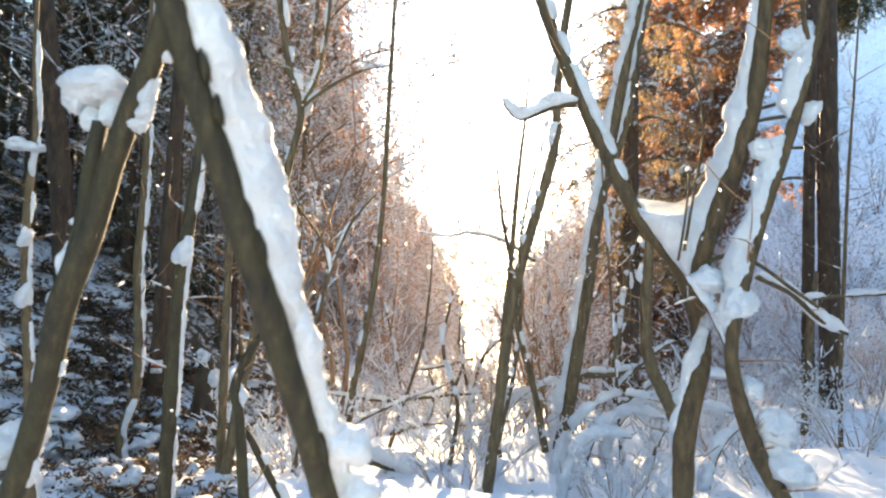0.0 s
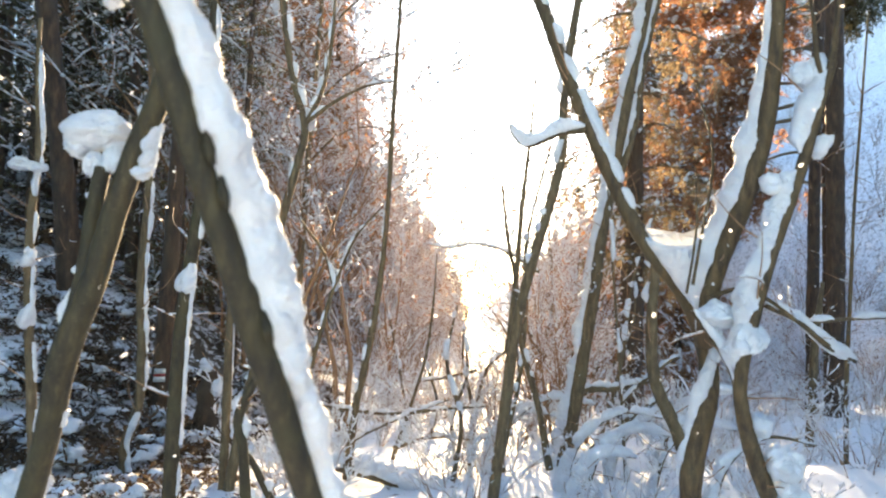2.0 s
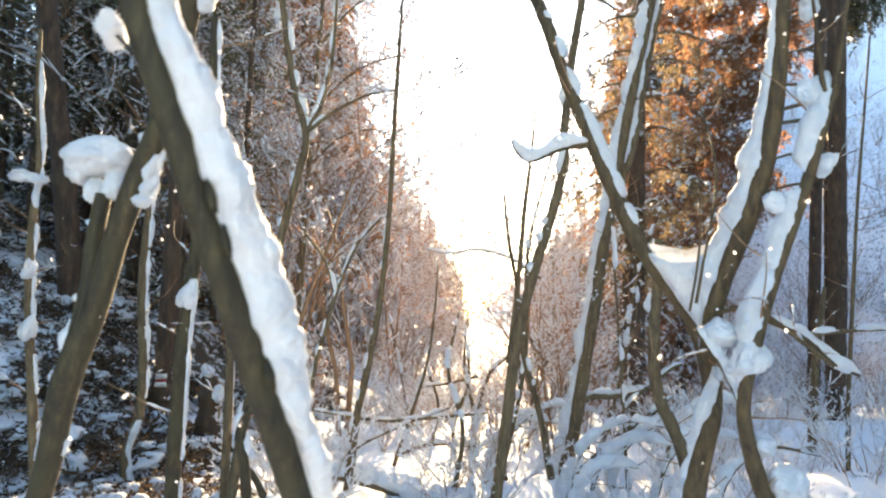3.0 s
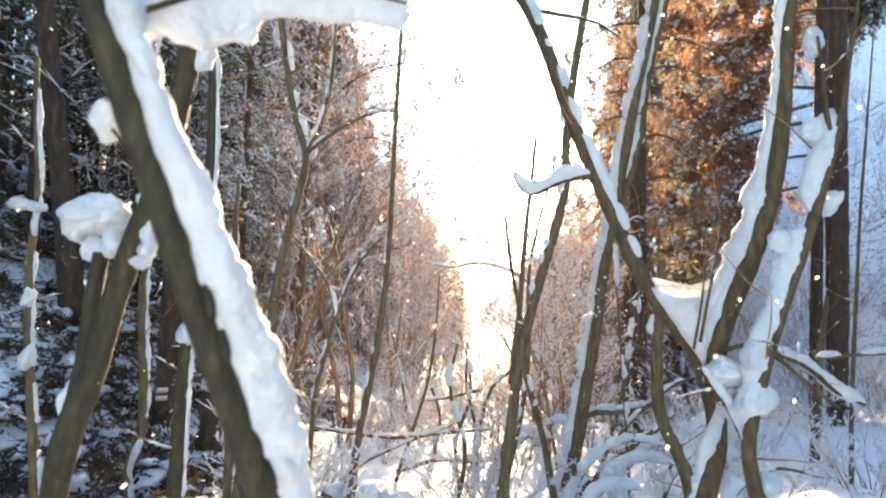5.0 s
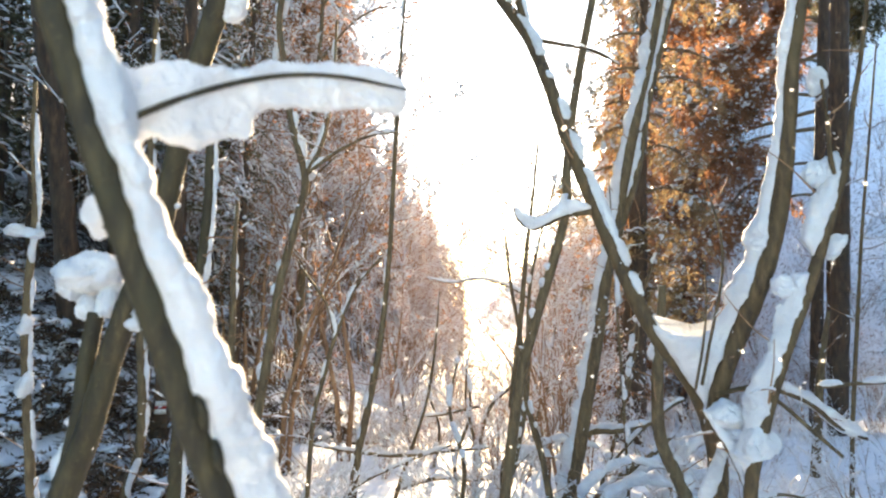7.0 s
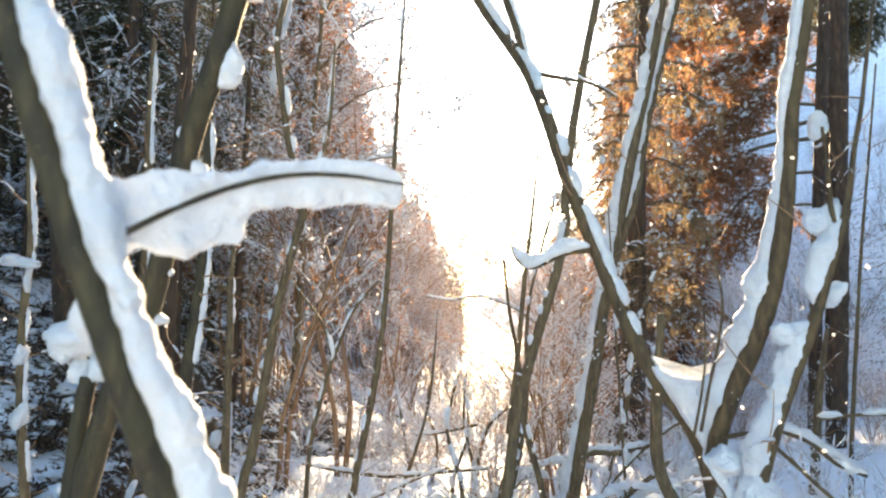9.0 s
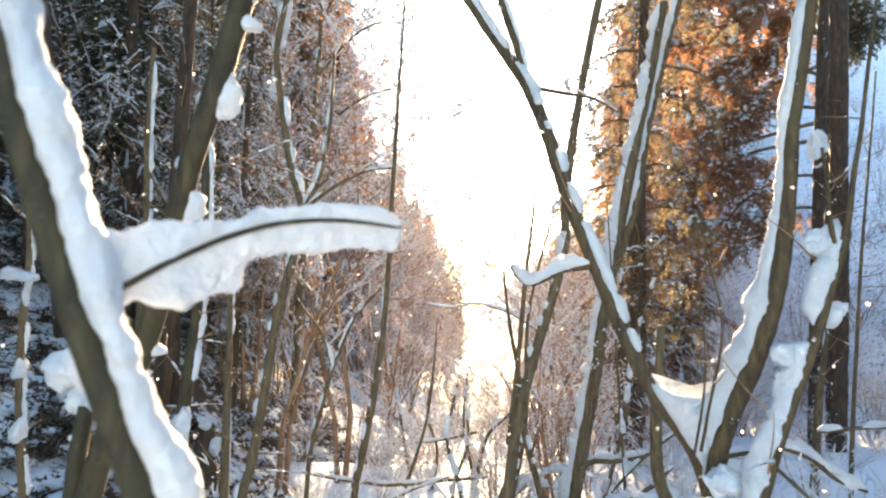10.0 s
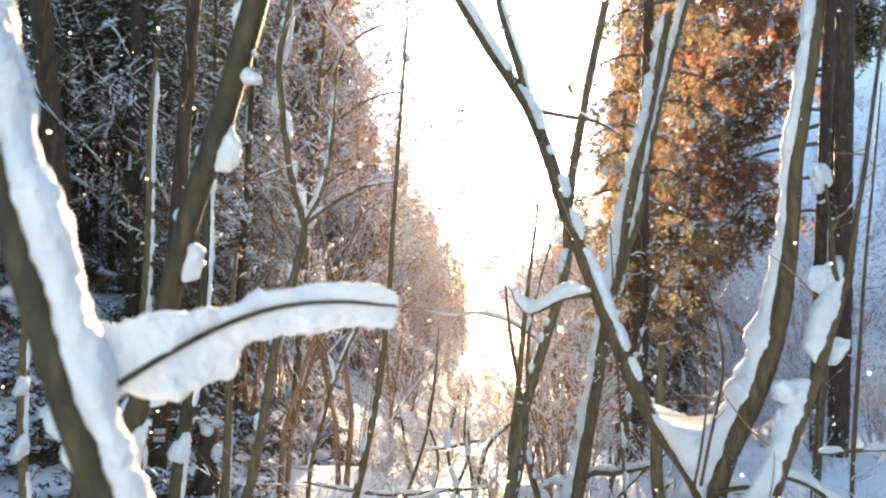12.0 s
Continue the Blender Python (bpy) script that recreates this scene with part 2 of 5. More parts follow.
def snow_strip(soup, points, width, height, step=0.02, seg=12, lump=6.0, gap=-0.35, seed=1.0, lean=None, sink=0.5, vary=0.55, taper=0.0, lobes=0):
    """Snow lying along the upper side of a limb, ragged and uneven. width and height are half measures in metres;
    height may be pairs of (z, height)."""
    length = np.linalg.norm(np.diff(np.asarray(points)[:, :3], axis=0), axis=1).sum()
    c, length = sample(points, max(6, int(length / step)))
    t, up, side = frames(c[:, :3])
    a = np.linspace(0, 2 * math.pi, seg, endpoint=False)
    grid = np.empty((len(c), seg, 3))
    thick = c[:, 3].max()
    tall = np.interp(c[:, 2], *zip(*height)) if isinstance(height, tuple) else np.full(len(c), height)
    follow = 0 if isinstance(height, tuple) else 0.65
    taper = taper or 2.5 * tall.mean() + 0.01
    places = []
    for i in range(len(c)):
        u = up[i]
        if lean is not None:
            u = u + np.asarray(lean)
            u = u - t[i] * np.dot(u, t[i])
            u /= np.linalg.norm(u)
        s = np.cross(t[i], u)
        k = wobble(c[i], lump, seed) + 0.45 * wobble(c[i], lump * 2.7, seed + 9)
        on = min(1.0, max(0.0, (k - gap) / 0.4))
        on = on * on * (3 - 2 * on)
        end = min(1.0, min(i, len(c) - 1 - i) * length / len(c) / taper + 0.08)
        big = on * (0.9 + vary * k + 0.08 * wobble(c[i], lump * 5, seed + 2)) * end ** 0.5 * (1 - follow + follow * (c[i, 3] / thick) ** 0.6)
        w, h = width * (0.3 + 0.7 * big) if on > 0 else 0.3 * width, tall[i] * big
        w = min(w, width * big + 0.7 * c[i, 3])
        mid = c[i, :3] + u * (c[i, 3] * sink * on + 0.55 * h)
        for j in range(seg):
            d = u * math.sin(a[j]) * h + s * math.cos(a[j]) * w * (1 if on > 0.02 else 0)
            q = mid + d
            grid[i, j] = q + d * (0.22 * wobble(q, 0.45 / max(width, 0.01), seed) + 0.14 * wobble(q, 1.4 / max(width, 0.01), seed + 4)
                                  + (0.09 * wobble(q, 3.6 / max(width, 0.01), seed + 7) if seg > 10 else 0))
        if lobes and on > 0.6 and end > 0.9:
            places.append((mid, u, s, t[i], h, w))
    rings(soup, grid)
    rnd = random.Random(int(seed * 100))
    for _ in range(int(lobes * length) if places else 0):
        mid, u, s, tt, h, w = rnd.choice(places)
        r = rnd.uniform(0.18, 0.42) * h
        p = mid + u * h * rnd.uniform(-0.2, 0.8) + s * w * rnd.uniform(-0.8, 0.8)
        clump(soup, p, (r, r, r * rnd.uniform(0.7, 1.5)), rnd.uniform(0, 40), 0, rnd.uniform(-0.5, 0.5), 8, 0.5, 0)


def clump(soup, at, size, seed=0.0, turn=0.0, tilt=0.0, n=16, rough=0.34, lobes=3):
    """A lumpy mass of snow: a few lobes run together."""
    m = Matrix.Rotation(turn, 3, "Z") @ Matrix.Rotation(tilt, 3, "Y")
    rnd = random.Random(int(seed * 1000) + 7)
    parts = [((0, 0, 0), 0.85)]
    for _ in range(lobes):
        a, h = rnd.uniform(0, 6.28), rnd.uniform(-0.6, 0.75)
        parts.append(((0.5 * math.cos(a), 0.5 * math.sin(a), 0.8 * h), rnd.uniform(0.38, 0.6)))
    for off, f in parts:
        k0 = n if f > 0.7 else max(6, n * 2 // 3)
        grid = np.empty((k0, 2 * k0, 3))
        for i in range(k0):
            b = math.pi * (i + 0.5) / k0
            for j in range(2 * k0):
                a = math.pi * j / k0
                d = Vector((math.sin(b) * math.cos(a), math.sin(b) * math.sin(a), -math.cos(b)))
                k = f * (1 + rough * (noise.noise(d * 1.6 + Vector((seed, f, 0))) + 0.5 * noise.noise(d * 3.7 + Vector((f, seed, 0))) + 0.3 * noise.noise(d * 8 + Vector((0, seed, f)))))
                grid[i, j] = Vector(at) + m @ Vector(((d.x * k + off[0]) * size[0], (d.y * k + off[1]) * size[1], (d.z * k * (0.8 if d.z < 0 else 1.0) + off[2]) * size[2]))
        rings(soup, grid)


def fleck(soup, at, r, rnd):
    """A small uneven lump of snow caught on a twig."""
    k = [r * rnd.uniform(0.6, 1.3) for _ in range(6)]
    x, y, z = at
    soup.add([(x + k[0], y, z), (x, y + k[1], z), (x - k[2], y, z), (x, y - k[3], z), (x + 0.3 * r, y, z + 0.9 * k[4]), (x, y, z - 0.6 * k[5])],
             [(0, 1, 4), (1, 2, 4), (2, 3, 4), (3, 0, 4), (1, 0, 5), (2, 1, 5), (3, 2, 5), (0, 3, 5)])


# ---- the ground ----
def smooth(a, b, v):
    t = min(1.0, max(0.0, (v - a) / (b - a)))
    return t * t * (3 - 2 * t)


def ground_height(x, y):
    """A gully that falls away ahead, with a steep wooded bank on one hand and a gentler one on the other."""
    axis = 0.035 * y
    floor = -0.05 * y - 1.0 * smooth(12, 21, y) if y > 0 else -0.03 * y
    if y > 24:
        floor += 0.02 * (y - 24)
    u = axis - x
    start = 4.0 - 2.9 * smooth(8, 18, y)
    left = max(0.0, u - start)
    z = floor + 0.60 * left * (0.4 + 0.6 * smooth(5, 11, y)) * (1 if left < 50 else 50 / left)
    z += 0.16 * math.sin(1.6 * z + 0.9 * noise.noise(Vector((x * 0.5, y * 0.5, 0)))) * smooth(0.3, 2.0, left)
    right = max(0.0, x - axis - 8.5)
    z += min(48.0, 0.72 * right) + 0.27 * smooth(1.0, 7.5, right) * max(0.0, min(y, 60.0) - 14.0)
    near = 1.0 if math.hypot(x, y) < 60 else 0.3
    p = Vector((x, y, 0))
    z += near * (0.22 * noise.noise(p * 0.35) + 0.10 * noise.noise(p * 1.1) + 0.045 * noise.noise(p * 3.1))
    return z


def build_ground():
    n = 230
    s = np.linspace(-1, 1, n)
    xs = 9 * s + 590 * np.sign(s) * np.abs(s) ** 7
    q = np.linspace(-0.45, 1, n + 40)
    ys = 20 * q + 900 * np.sign(q) * np.abs(q) ** 7
    soup = Soup()
    verts = [(x, y, ground_height(x, y)) for y in ys for x in xs]
    soup.add(verts, [(j * n + i, j * n + i + 1, (j + 1) * n + i + 1, (j + 1) * n + i) for j in range(len(ys) - 1) for i in range(n - 1)])
    return tagged(new("ground", soup.mesh("ground", GROUND)), "snow-covered gully floor and banks with dark leaf litter showing", "ground", "", "structure")


build_ground()


# ---- hand-placed stems ----
def rooted(points):
    """Lengthens a stem down into the ground, along its own lean."""
    p = [tuple(q) for q in points]
    x, y, z, r = p[0]
    dx, dy, dz = (p[0][k] - p[1][k] for k in range(3))
    g = ground_height(x, y)
    if z > g - 0.05 and dz < 0:
        f = min(3.0, (z - g + 0.15) / -dz)
        p.insert(0, (x + dx * f * 0.7, y + dy * f * 0.7, g - 0.12, r * 1.15))
    return p


def twigs(soup, snow, line, count, length, r, seed, lo=0.15, hi=1.0, rise=0.5, level=1, facing=None):
    """Fine side shoots along a limb, some with a line of snow on them."""
    rnd = random.Random(seed)
    c, _ = sample(line, 40)
    for _ in range(count):
        i = int(rnd.uniform(lo, hi) * 38)
        p = c[i]
        a = rnd.uniform(0, 2 * math.pi)
        d = Vector((math.cos(a), math.sin(a), rnd.uniform(-0.1, 1.0) * rise * 2)).normalized()
        ln = length * rnd.uniform(0.4, 1.2)
        pts = [(*p[:3], r)]
        q = Vector(p[:3])
        for k in range(3):
            d = (d + 0.35 * Vector((rnd.uniform(-1, 1), rnd.uniform(-1, 1), rnd.uniform(-0.6, 0.9)))).normalized()
            q = q + d * ln / 3
            pts.append((*q, r * (0.75 - 0.22 * k)))
        tube(soup, pts, step=ln / 9, seg=5, rough=0.1, seed=seed)
        if snow is not None and abs(d.z) < 0.8 and rnd.random() < 0.45:
            snow_strip(snow, pts, r * 0.8 + 0.002, r * 0.9 + 0.003, step=ln / 22, seg=6, lump=14, gap=-0.15, seed=seed + i, taper=ln * 0.12)
        if level > 1:
            twigs(soup, snow, pts, 3, ln * 0.5, r * 0.55, seed * 7 + i, 0.2, 1.0, rise, level - 1)


def stem(name, line, label, mat=None, snow=(0.0, 0.0), gap=-0.35, branches=(), shoots=0, shoot_len=0.4, shoot_r=0.006, seed=1, category="tree",
         group="", step=0.03, seg=12, root=True, lean=None, rough=0.08, lump=6.0, clumps=(), vary=0.55, lobes=0, sink=0.5):
    """A stem with its limbs, side shoots and the snow that lies on them."""
    mat = mat or BARK_GREY
    line = rooted(line) if root else line
    ob = thing(name, line[0][:3], label, category, group)
    wood, white = Soup(), Soup()
    tube(wood, line, step, seg, rough, seed)
    part("trunk" if root else "limb", wood, mat, ob)
    if snow[0]:
        b = Soup()
        snow_strip(b, line, snow[0], snow[1], step * 0.7, 20 if step < 0.025 else 12, lump, gap, seed + 3.3, lean, sink, vary, 0.0, lobes)
        part("snow_ridge", b, SNOW, ob, "white lumpy snow")
    for k, (bl, bs) in enumerate(branches):
        b = Soup()
        tube(b, bl, step, 9, rough, seed + k)
        limb = part("branch", b, mat, ob)
        if bs[0]:
            b = Soup()
            snow_strip(b, bl, bs[0], bs[1], step * 0.7, 16 if step < 0.025 else 12, lump, bs[2] if len(bs) > 2 else gap, seed + k + 5.1, lean, 0.5, vary, 0.0, lobes)
            part("snow_ridge", b, SNOW, limb, "white lumpy snow")
    fine = Soup()
    if shoots:
        twigs(fine, white, line, shoots, shoot_len, shoot_r, seed + 11)
    for k, (bl, bs) in enumerate(branches):
        if shoots:
            twigs(fine, white, bl, max(2, shoots // 3), shoot_len * 0.7, shoot_r * 0.8, seed + 20 + k)
    if fine.n:
        part("twig", fine, TWIG, ob, "", True, "stuff")
    for k, (at, size, turn, tilt, *bumps) in enumerate(clumps):
        b = Soup()
        clump(b, at, size, seed + k * 1.7, turn, tilt, 24, 0.24, bumps[0] if bumps else 3)
        part("snow_clump", b, SNOW, ob, "rounded clump of snow")
    if white.n:
        part("snow_dusting", white, SNOW, ob, "", True, "stuff")
    return ob


def ridge(ob, line, width, height, gap, seed, lean, step=0.012):
    """One more line of snow on a thing."""
    soup = Soup()
    snow_strip(soup, line, width, height, step, 14, 8, gap, seed, lean)
    return part("snow_ridge", soup, SNOW, ob, "white lumpy snow")


# leaning trunk beside the camera, with its snow-laden side branch
leaner = stem("leaning_tree", [(-0.922, 1.196, 3.20, 0.0238), (-0.825, 1.181, 2.80, 0.0246), (-0.744, 1.196, 2.50, 0.0255), (-0.674, 1.227, 2.25, 0.0264), (-0.603, 1.273, 2.00, 0.0273), (-0.547, 1.321, 1.80, 0.0286), (-0.493, 1.379, 1.60, 0.0304), (-0.441, 1.448, 1.40, 0.0334), (-0.392, 1.526, 1.20, 0.0339), (-0.348, 1.615, 1.00, 0.0317), (-0.309, 1.714, 0.80, 0.0317), (-0.251, 1.941, 0.40, 0.0352), (-0.210, 2.250, -0.25, 0.0520)],
              "leaning olive-brown tree trunk thickly plastered with snow", BARK_SMOOTH,
              (0.052, ((0.3, 0.02), (0.7, 0.030), (1.0, 0.036), (1.25, 0.046), (1.4, 0.060), (1.6, 0.060), (1.75, 0.054), (1.85, 0.046), (1.95, 0.037), (2.15, 0.030), (2.25, 0.035), (2.5, 0.039), (3.2, 0.036))),
              -2, seed=4, step=0.012, seg=28, rough=0.05, lump=9, vary=0.22, lean=(0.5, 0.12, 0), lobes=20, sink=1.2)
LIMB = [(-0.657, 1.285, 2.199, 0.0076), (-0.589, 1.259, 2.227, 0.0069), (-0.518, 1.312, 2.279, 0.0057), (-0.438, 1.379, 2.329, 0.0055), (-0.343, 1.438, 2.363, 0.0051), (-0.237, 1.489, 2.373, 0.0047), (-0.116, 1.540, 2.363, 0.0031)]
b = Soup()
tube(b, LIMB[1:], 0.012, 12, 0.08, 2.0)
side_limb = part("branch", b, BARK_SMOOTH, leaner, "thin bent branch")


def snow_slab(line, seed):
    """Snow caked above and below a bent branch, ragged at its lower edge."""
    soup = Soup()
    c, length = sample(line, 150)
    seg = 26
    grid = np.empty((len(c), seg, 3))
    for i in range(len(c)):
        f = i / (len(c) - 1)
        top = np.interp(f, (0, 0.08, 0.16, 0.27, 0.45, 0.63, 1), (0.06, 0.125, 0.118, 0.077, 0.036, 0.043, 0.036)) + 0.006 * wobble(c[i], 16, seed) + 0.004 * wobble(c[i], 40, seed)
        low = np.interp(f, (0, 0.1, 0.18, 0.25, 0.29, 0.33, 0.45, 0.472, 0.492, 0.60, 0.80, 1), (0.01, 0.02, 0.05, 0.082, 0.108, 0.090, 0.110, 0.108, 0.066, 0.060, 0.060, 0.052))
        low += 0.011 * wobble(c[i], 22, seed + 3) + 0.005 * wobble(c[i], 60, seed + 6)
        end = min(1.0, (1 - f) * 26 + 0.35) * (0.55 + 0.45 * smooth(0.0, 0.10, f))
        thick = 0.034 * end * (1 - 0.35 * f)
        for j in range(seg):
            a = 2 * math.pi * j / seg
            h = math.sin(a)
            z = (top if h > 0 else low) * math.copysign(abs(h) ** 0.75, h) * end
            y = math.copysign(abs(math.cos(a)) ** 0.7, math.cos(a)) * thick
            q = Vector((c[i, 0], c[i, 1] + 0.037 + 0.03 * (1 - smooth(0.04, 0.26, f)) + y, c[i, 2] + z))
            k = 0.006 * noise.noise(q * 30) + 0.003 * noise.noise(q * 80)
            k += 0.004 * noise.noise(q * 45)
            grid[i, j] = (q.x, q.y - k, q.z + k)
    rings(soup, grid)
    return soup


# trunk snow and branch slab run together into one body
caked = snow_slab(LIMB, 5.0)
for ob in list(leaner.children):
    if ob.name.startswith("snow_ridge"):
        caked.add([tuple(v.co) for v in ob.data.vertices], [tuple(p.vertices) for p in ob.data.polygons])
        bpy.data.objects.remove(ob)
for at, size, seed, turn, tilt in (((-0.744, 1.440, 2.064), (0.036, 0.032, 0.056), 3.0, 0.0, -0.5), ((-0.224, 1.700, 0.871), (0.058, 0.05, 0.052), 8.0, 0.3, 0.3), ((-0.204, 1.750, 0.746), (0.06, 0.05, 0.045), 9.0, 0.3, 0.1),
                                   ((-0.635, 1.300, 2.290), (0.040, 0.030, 0.060), 5.0, 0.0, -0.5)):
    clump(caked, at, size, seed, turn, tilt, 22)
load = part("snow_load", caked, SNOW, leaner, "thick lumpy snow caked on trunk and branch")
melt = load.modifiers.new("one_body", "REMESH")
melt.mode, melt.voxel_size, melt.use_smooth_shade = "VOXEL", 0.006, True
soft = load.modifiers.new("soft_joins", "SMOOTH")
soft.factor, soft.iterations = 0.5, 6
for size, depth in ((0.075, 0.022), (0.02, 0.007)):
    dents = bpy.data.textures.new("snow_dents", "CLOUDS")
    dents.noise_scale, dents.noise_depth = size, 2
    press = load.modifiers.new("dents", "DISPLACE")
    press.texture, press.texture_coords, press.strength, press.mid_level = dents, "LOCAL", depth, 0.5

# dark bark lumps stand in for shadowed hollows and bare bark beside the snow
for at, seed in (((-0.479, 1.332, 1.680), 1.0), ((-0.457, 1.355, 1.600), 2.0), ((-0.388, 1.451, 1.330), 3.0), ((-0.285, 1.660, 0.860), 4.0)):
    b = Soup()
    clump(b, at, (0.011, 0.016, 0.040), seed, 0, -0.28, 12, 0.5, 2)
    part("bark_patch", b, BARK_SMOOTH, leaner, "dark bark lump in place of a shadowed hollow")
b = Soup()
tube(b, [(-0.613, 1.290, 1.976, 0.0046), (-0.664, 1.360, 1.992, 0.0045), (-0.714, 1.420, 2.037, 0.0040), (-0.761, 1.430, 2.076, 0.0029)], 0.012, 8, 0.1, 6.0)
part("broken_twig", b, BARK_SMOOTH, leaner, "short dark twig stub")

# forked sapling next to it
FORK_MAIN = [(-1.572, 2.429, 0.395, 0.0520), (-1.494, 2.416, 0.546, 0.0460), (-1.368, 2.355, 0.904, 0.0410), (-1.288, 2.308, 1.212, 0.0460), (-1.197, 2.288, 1.440, 0.0420), (-1.117, 2.265, 1.698, 0.0400), (-1.037, 2.246, 1.917, 0.0380), (-0.946, 2.208, 2.118, 0.0370), (-0.813, 2.131, 2.591, 0.0360), (-0.702, 2.083, 2.896, 0.0370), (-0.596, 2.042, 3.247, 0.0380), (-0.531, 2.025, 3.517, 0.0380)]
FORK_SIDE = [(-1.275, 2.301, 1.288, 0.033), (-1.236, 2.314, 1.482, 0.031), (-1.221, 2.325, 1.701, 0.030), (-1.205, 2.340, 1.850, 0.028)]
forked = stem("forked_tree", FORK_MAIN,
              "forked olive-green young tree with snow caught on it", BARK_SMOOTH, (0.028, 0.03), 0.05, seed=9, step=0.018, seg=22, rough=0.05,
              branches=[(FORK_SIDE, (0.02, 0.02))],
              clumps=[((-1.007, 2.245, 1.858), (0.034, 0.036, 0.06), 0.2, 0.3), ((-1.231, 2.360, 1.978), (0.135, 0.11, 0.095), 0.2, 0.0), ((-1.299, 2.370, 1.946), (0.06, 0.06, 0.075), 0.2, 0.0), ((-1.173, 2.350, 1.878), (0.04, 0.045, 0.07), 0.2, 0.0), ((-1.240, 2.360, 1.861), (0.045, 0.045, 0.06), 0.2, 0.0), ((-0.996, 2.240, 1.925), (0.034, 0.036, 0.085), 0.2, 0.3), ((-1.029, 2.250, 1.816), (0.034, 0.035, 0.035), 0.2, 0.3), ((-1.475, 2.460, 0.743), (0.085, 0.09, 0.075), 0.2, 0.0), ((-1.529, 2.460, 0.694), (0.1, 0.1, 0.09), 0.2, 0.0)])
ridge(forked, FORK_SIDE[:4], 0.022, 0.026, -0.5, 9.4, (-1.5, 0.2, 0))
ridge(forked, FORK_MAIN[6:], 0.028, 0.036, -0.12, 9.9, (2.2, -0.2, 0))
ridge(forked, FORK_MAIN[1:5], 0.02, 0.02, 0.15, 9.1, (2.2, -0.2, 0))

# slim stems on the near bank
stem("slim_tree", [(-3.166, 7.221, -1.025, 0.0524), (-3.195, 7.196, -0.735, 0.0524), (-3.329, 7.150, -0.214, 0.0524), (-3.178, 7.105, 0.308, 0.0495), (-3.131, 7.054, 0.888, 0.0495), (-3.143, 6.993, 1.584, 0.0466), (-3.079, 6.927, 2.338, 0.0407), (-3.038, 6.861, 3.092, 0.0378), (-3.021, 6.795, 3.845, 0.0320), (-2.963, 6.719, 4.715, 0.0262)], "thin wavy grey-brown sapling edged with snow", BARK_GREY, (0.034, 0.03), -0.7, lobes=25, shoots=12, shoot_len=0.6, seed=12, lean=(1.2, -0.6, 0))
stem("slim_tree", [(-1.608, 4.023, -0.040, 0.0422), (-1.595, 4.004, 0.186, 0.0422), (-1.563, 3.958, 0.703, 0.0422), (-1.531, 3.919, 1.155, 0.0405), (-1.485, 3.888, 1.511, 0.0389), (-1.424, 3.854, 1.898, 0.0357), (-1.381, 3.828, 2.189, 0.0324), (-1.349, 3.794, 2.577, 0.0276), (-1.336, 3.749, 3.094, 0.0227)], "thin olive sapling with clumps of snow", BARK_SMOOTH, (0.026, 0.024), -0.6, lobes=30, shoots=9, shoot_len=0.5, seed=13, lean=(1.2, -0.5, 0),
     clumps=[((-1.465, 3.84, 1.52), (0.05, 0.05, 0.10), 0, 0.25), ((-1.51, 3.86, 1.50), (0.04, 0.05, 0.07), 0, 0.2)])
stem("slim_tree", [(-2.958, 5.055, -0.358, 0.0407), (-2.966, 5.030, -0.074, 0.0407), (-2.991, 4.956, 0.779, 0.0346), (-3.015, 4.895, 1.469, 0.0306), (-2.991, 4.849, 1.996, 0.0285), (-2.934, 4.806, 2.483, 0.0244), (-2.942, 4.760, 3.011, 0.0183), (-2.925, 4.725, 3.417, 0.0143)], "thin grey-brown sapling with snow in its forks", BARK_GREY, (0.026, 0.024), -0.55, lobes=30, shoots=16, shoot_len=0.35, seed=14, lean=(0.9, -0.6, 0),
     clumps=[((-2.97, 4.82, 1.28), (0.05, 0.06, 0.12), 0, 0.3, 5), ((-3.02, 4.78, 2.36), (0.11, 0.08, 0.05), 0, 0), ((-2.92, 4.78, 2.34), (0.08, 0.06, 0.04), 0, 0, 5), ((-3.0, 4.86, 1.7), (0.05, 0.06, 0.09), 0, 0.2)])
marked = stem("marked_tree", [(-4.155, 9.759, -1.348, 0.1659), (-4.123, 9.711, -0.797, 0.1422), (-4.013, 9.628, 0.147, 0.1264), (-3.902, 9.518, 1.406, 0.1145), (-3.776, 9.367, 3.138, 0.1027), (-3.649, 9.229, 4.711, 0.0948), (-3.507, 9.078, 6.443, 0.0869), (-3.349, 8.816, 9.433, 0.0711)], "dark conifer trunk with a painted trail mark", BARK_ROUGH, shoots=30, shoot_len=0.9, shoot_r=0.009, seed=15, step=0.08, seg=18)
stem("slim_tree", [(-1.991, 6.177, -0.558, 0.0399), (-1.941, 6.090, 0.436, 0.0374), (-1.916, 6.029, 1.132, 0.0349), (-1.891, 5.981, 1.678, 0.0299), (-1.876, 5.929, 2.275, 0.0225), (-1.841, 5.890, 2.722, 0.0150)], "thin upright brown sapling on the bank", BARK_GREY, (0.026, 0.026), -0.25, shoots=12, shoot_len=0.5, seed=16, lean=(0.6, -0.4, 0))
stem("slim_tree", [(-1.059, 3.765, 0.040, 0.0303), (-1.074, 3.747, 0.251, 0.0303), (-1.093, 3.715, 0.614, 0.0288), (-1.117, 3.701, 0.780, 0.0273), (-1.044, 3.686, 0.953, 0.0243), (-0.959, 3.674, 1.083, 0.0182)], "short bent olive stem with snow on its crook", BARK_SMOOTH, (0.03, 0.03), -0.15, shoots=8, shoot_len=0.3, seed=17)
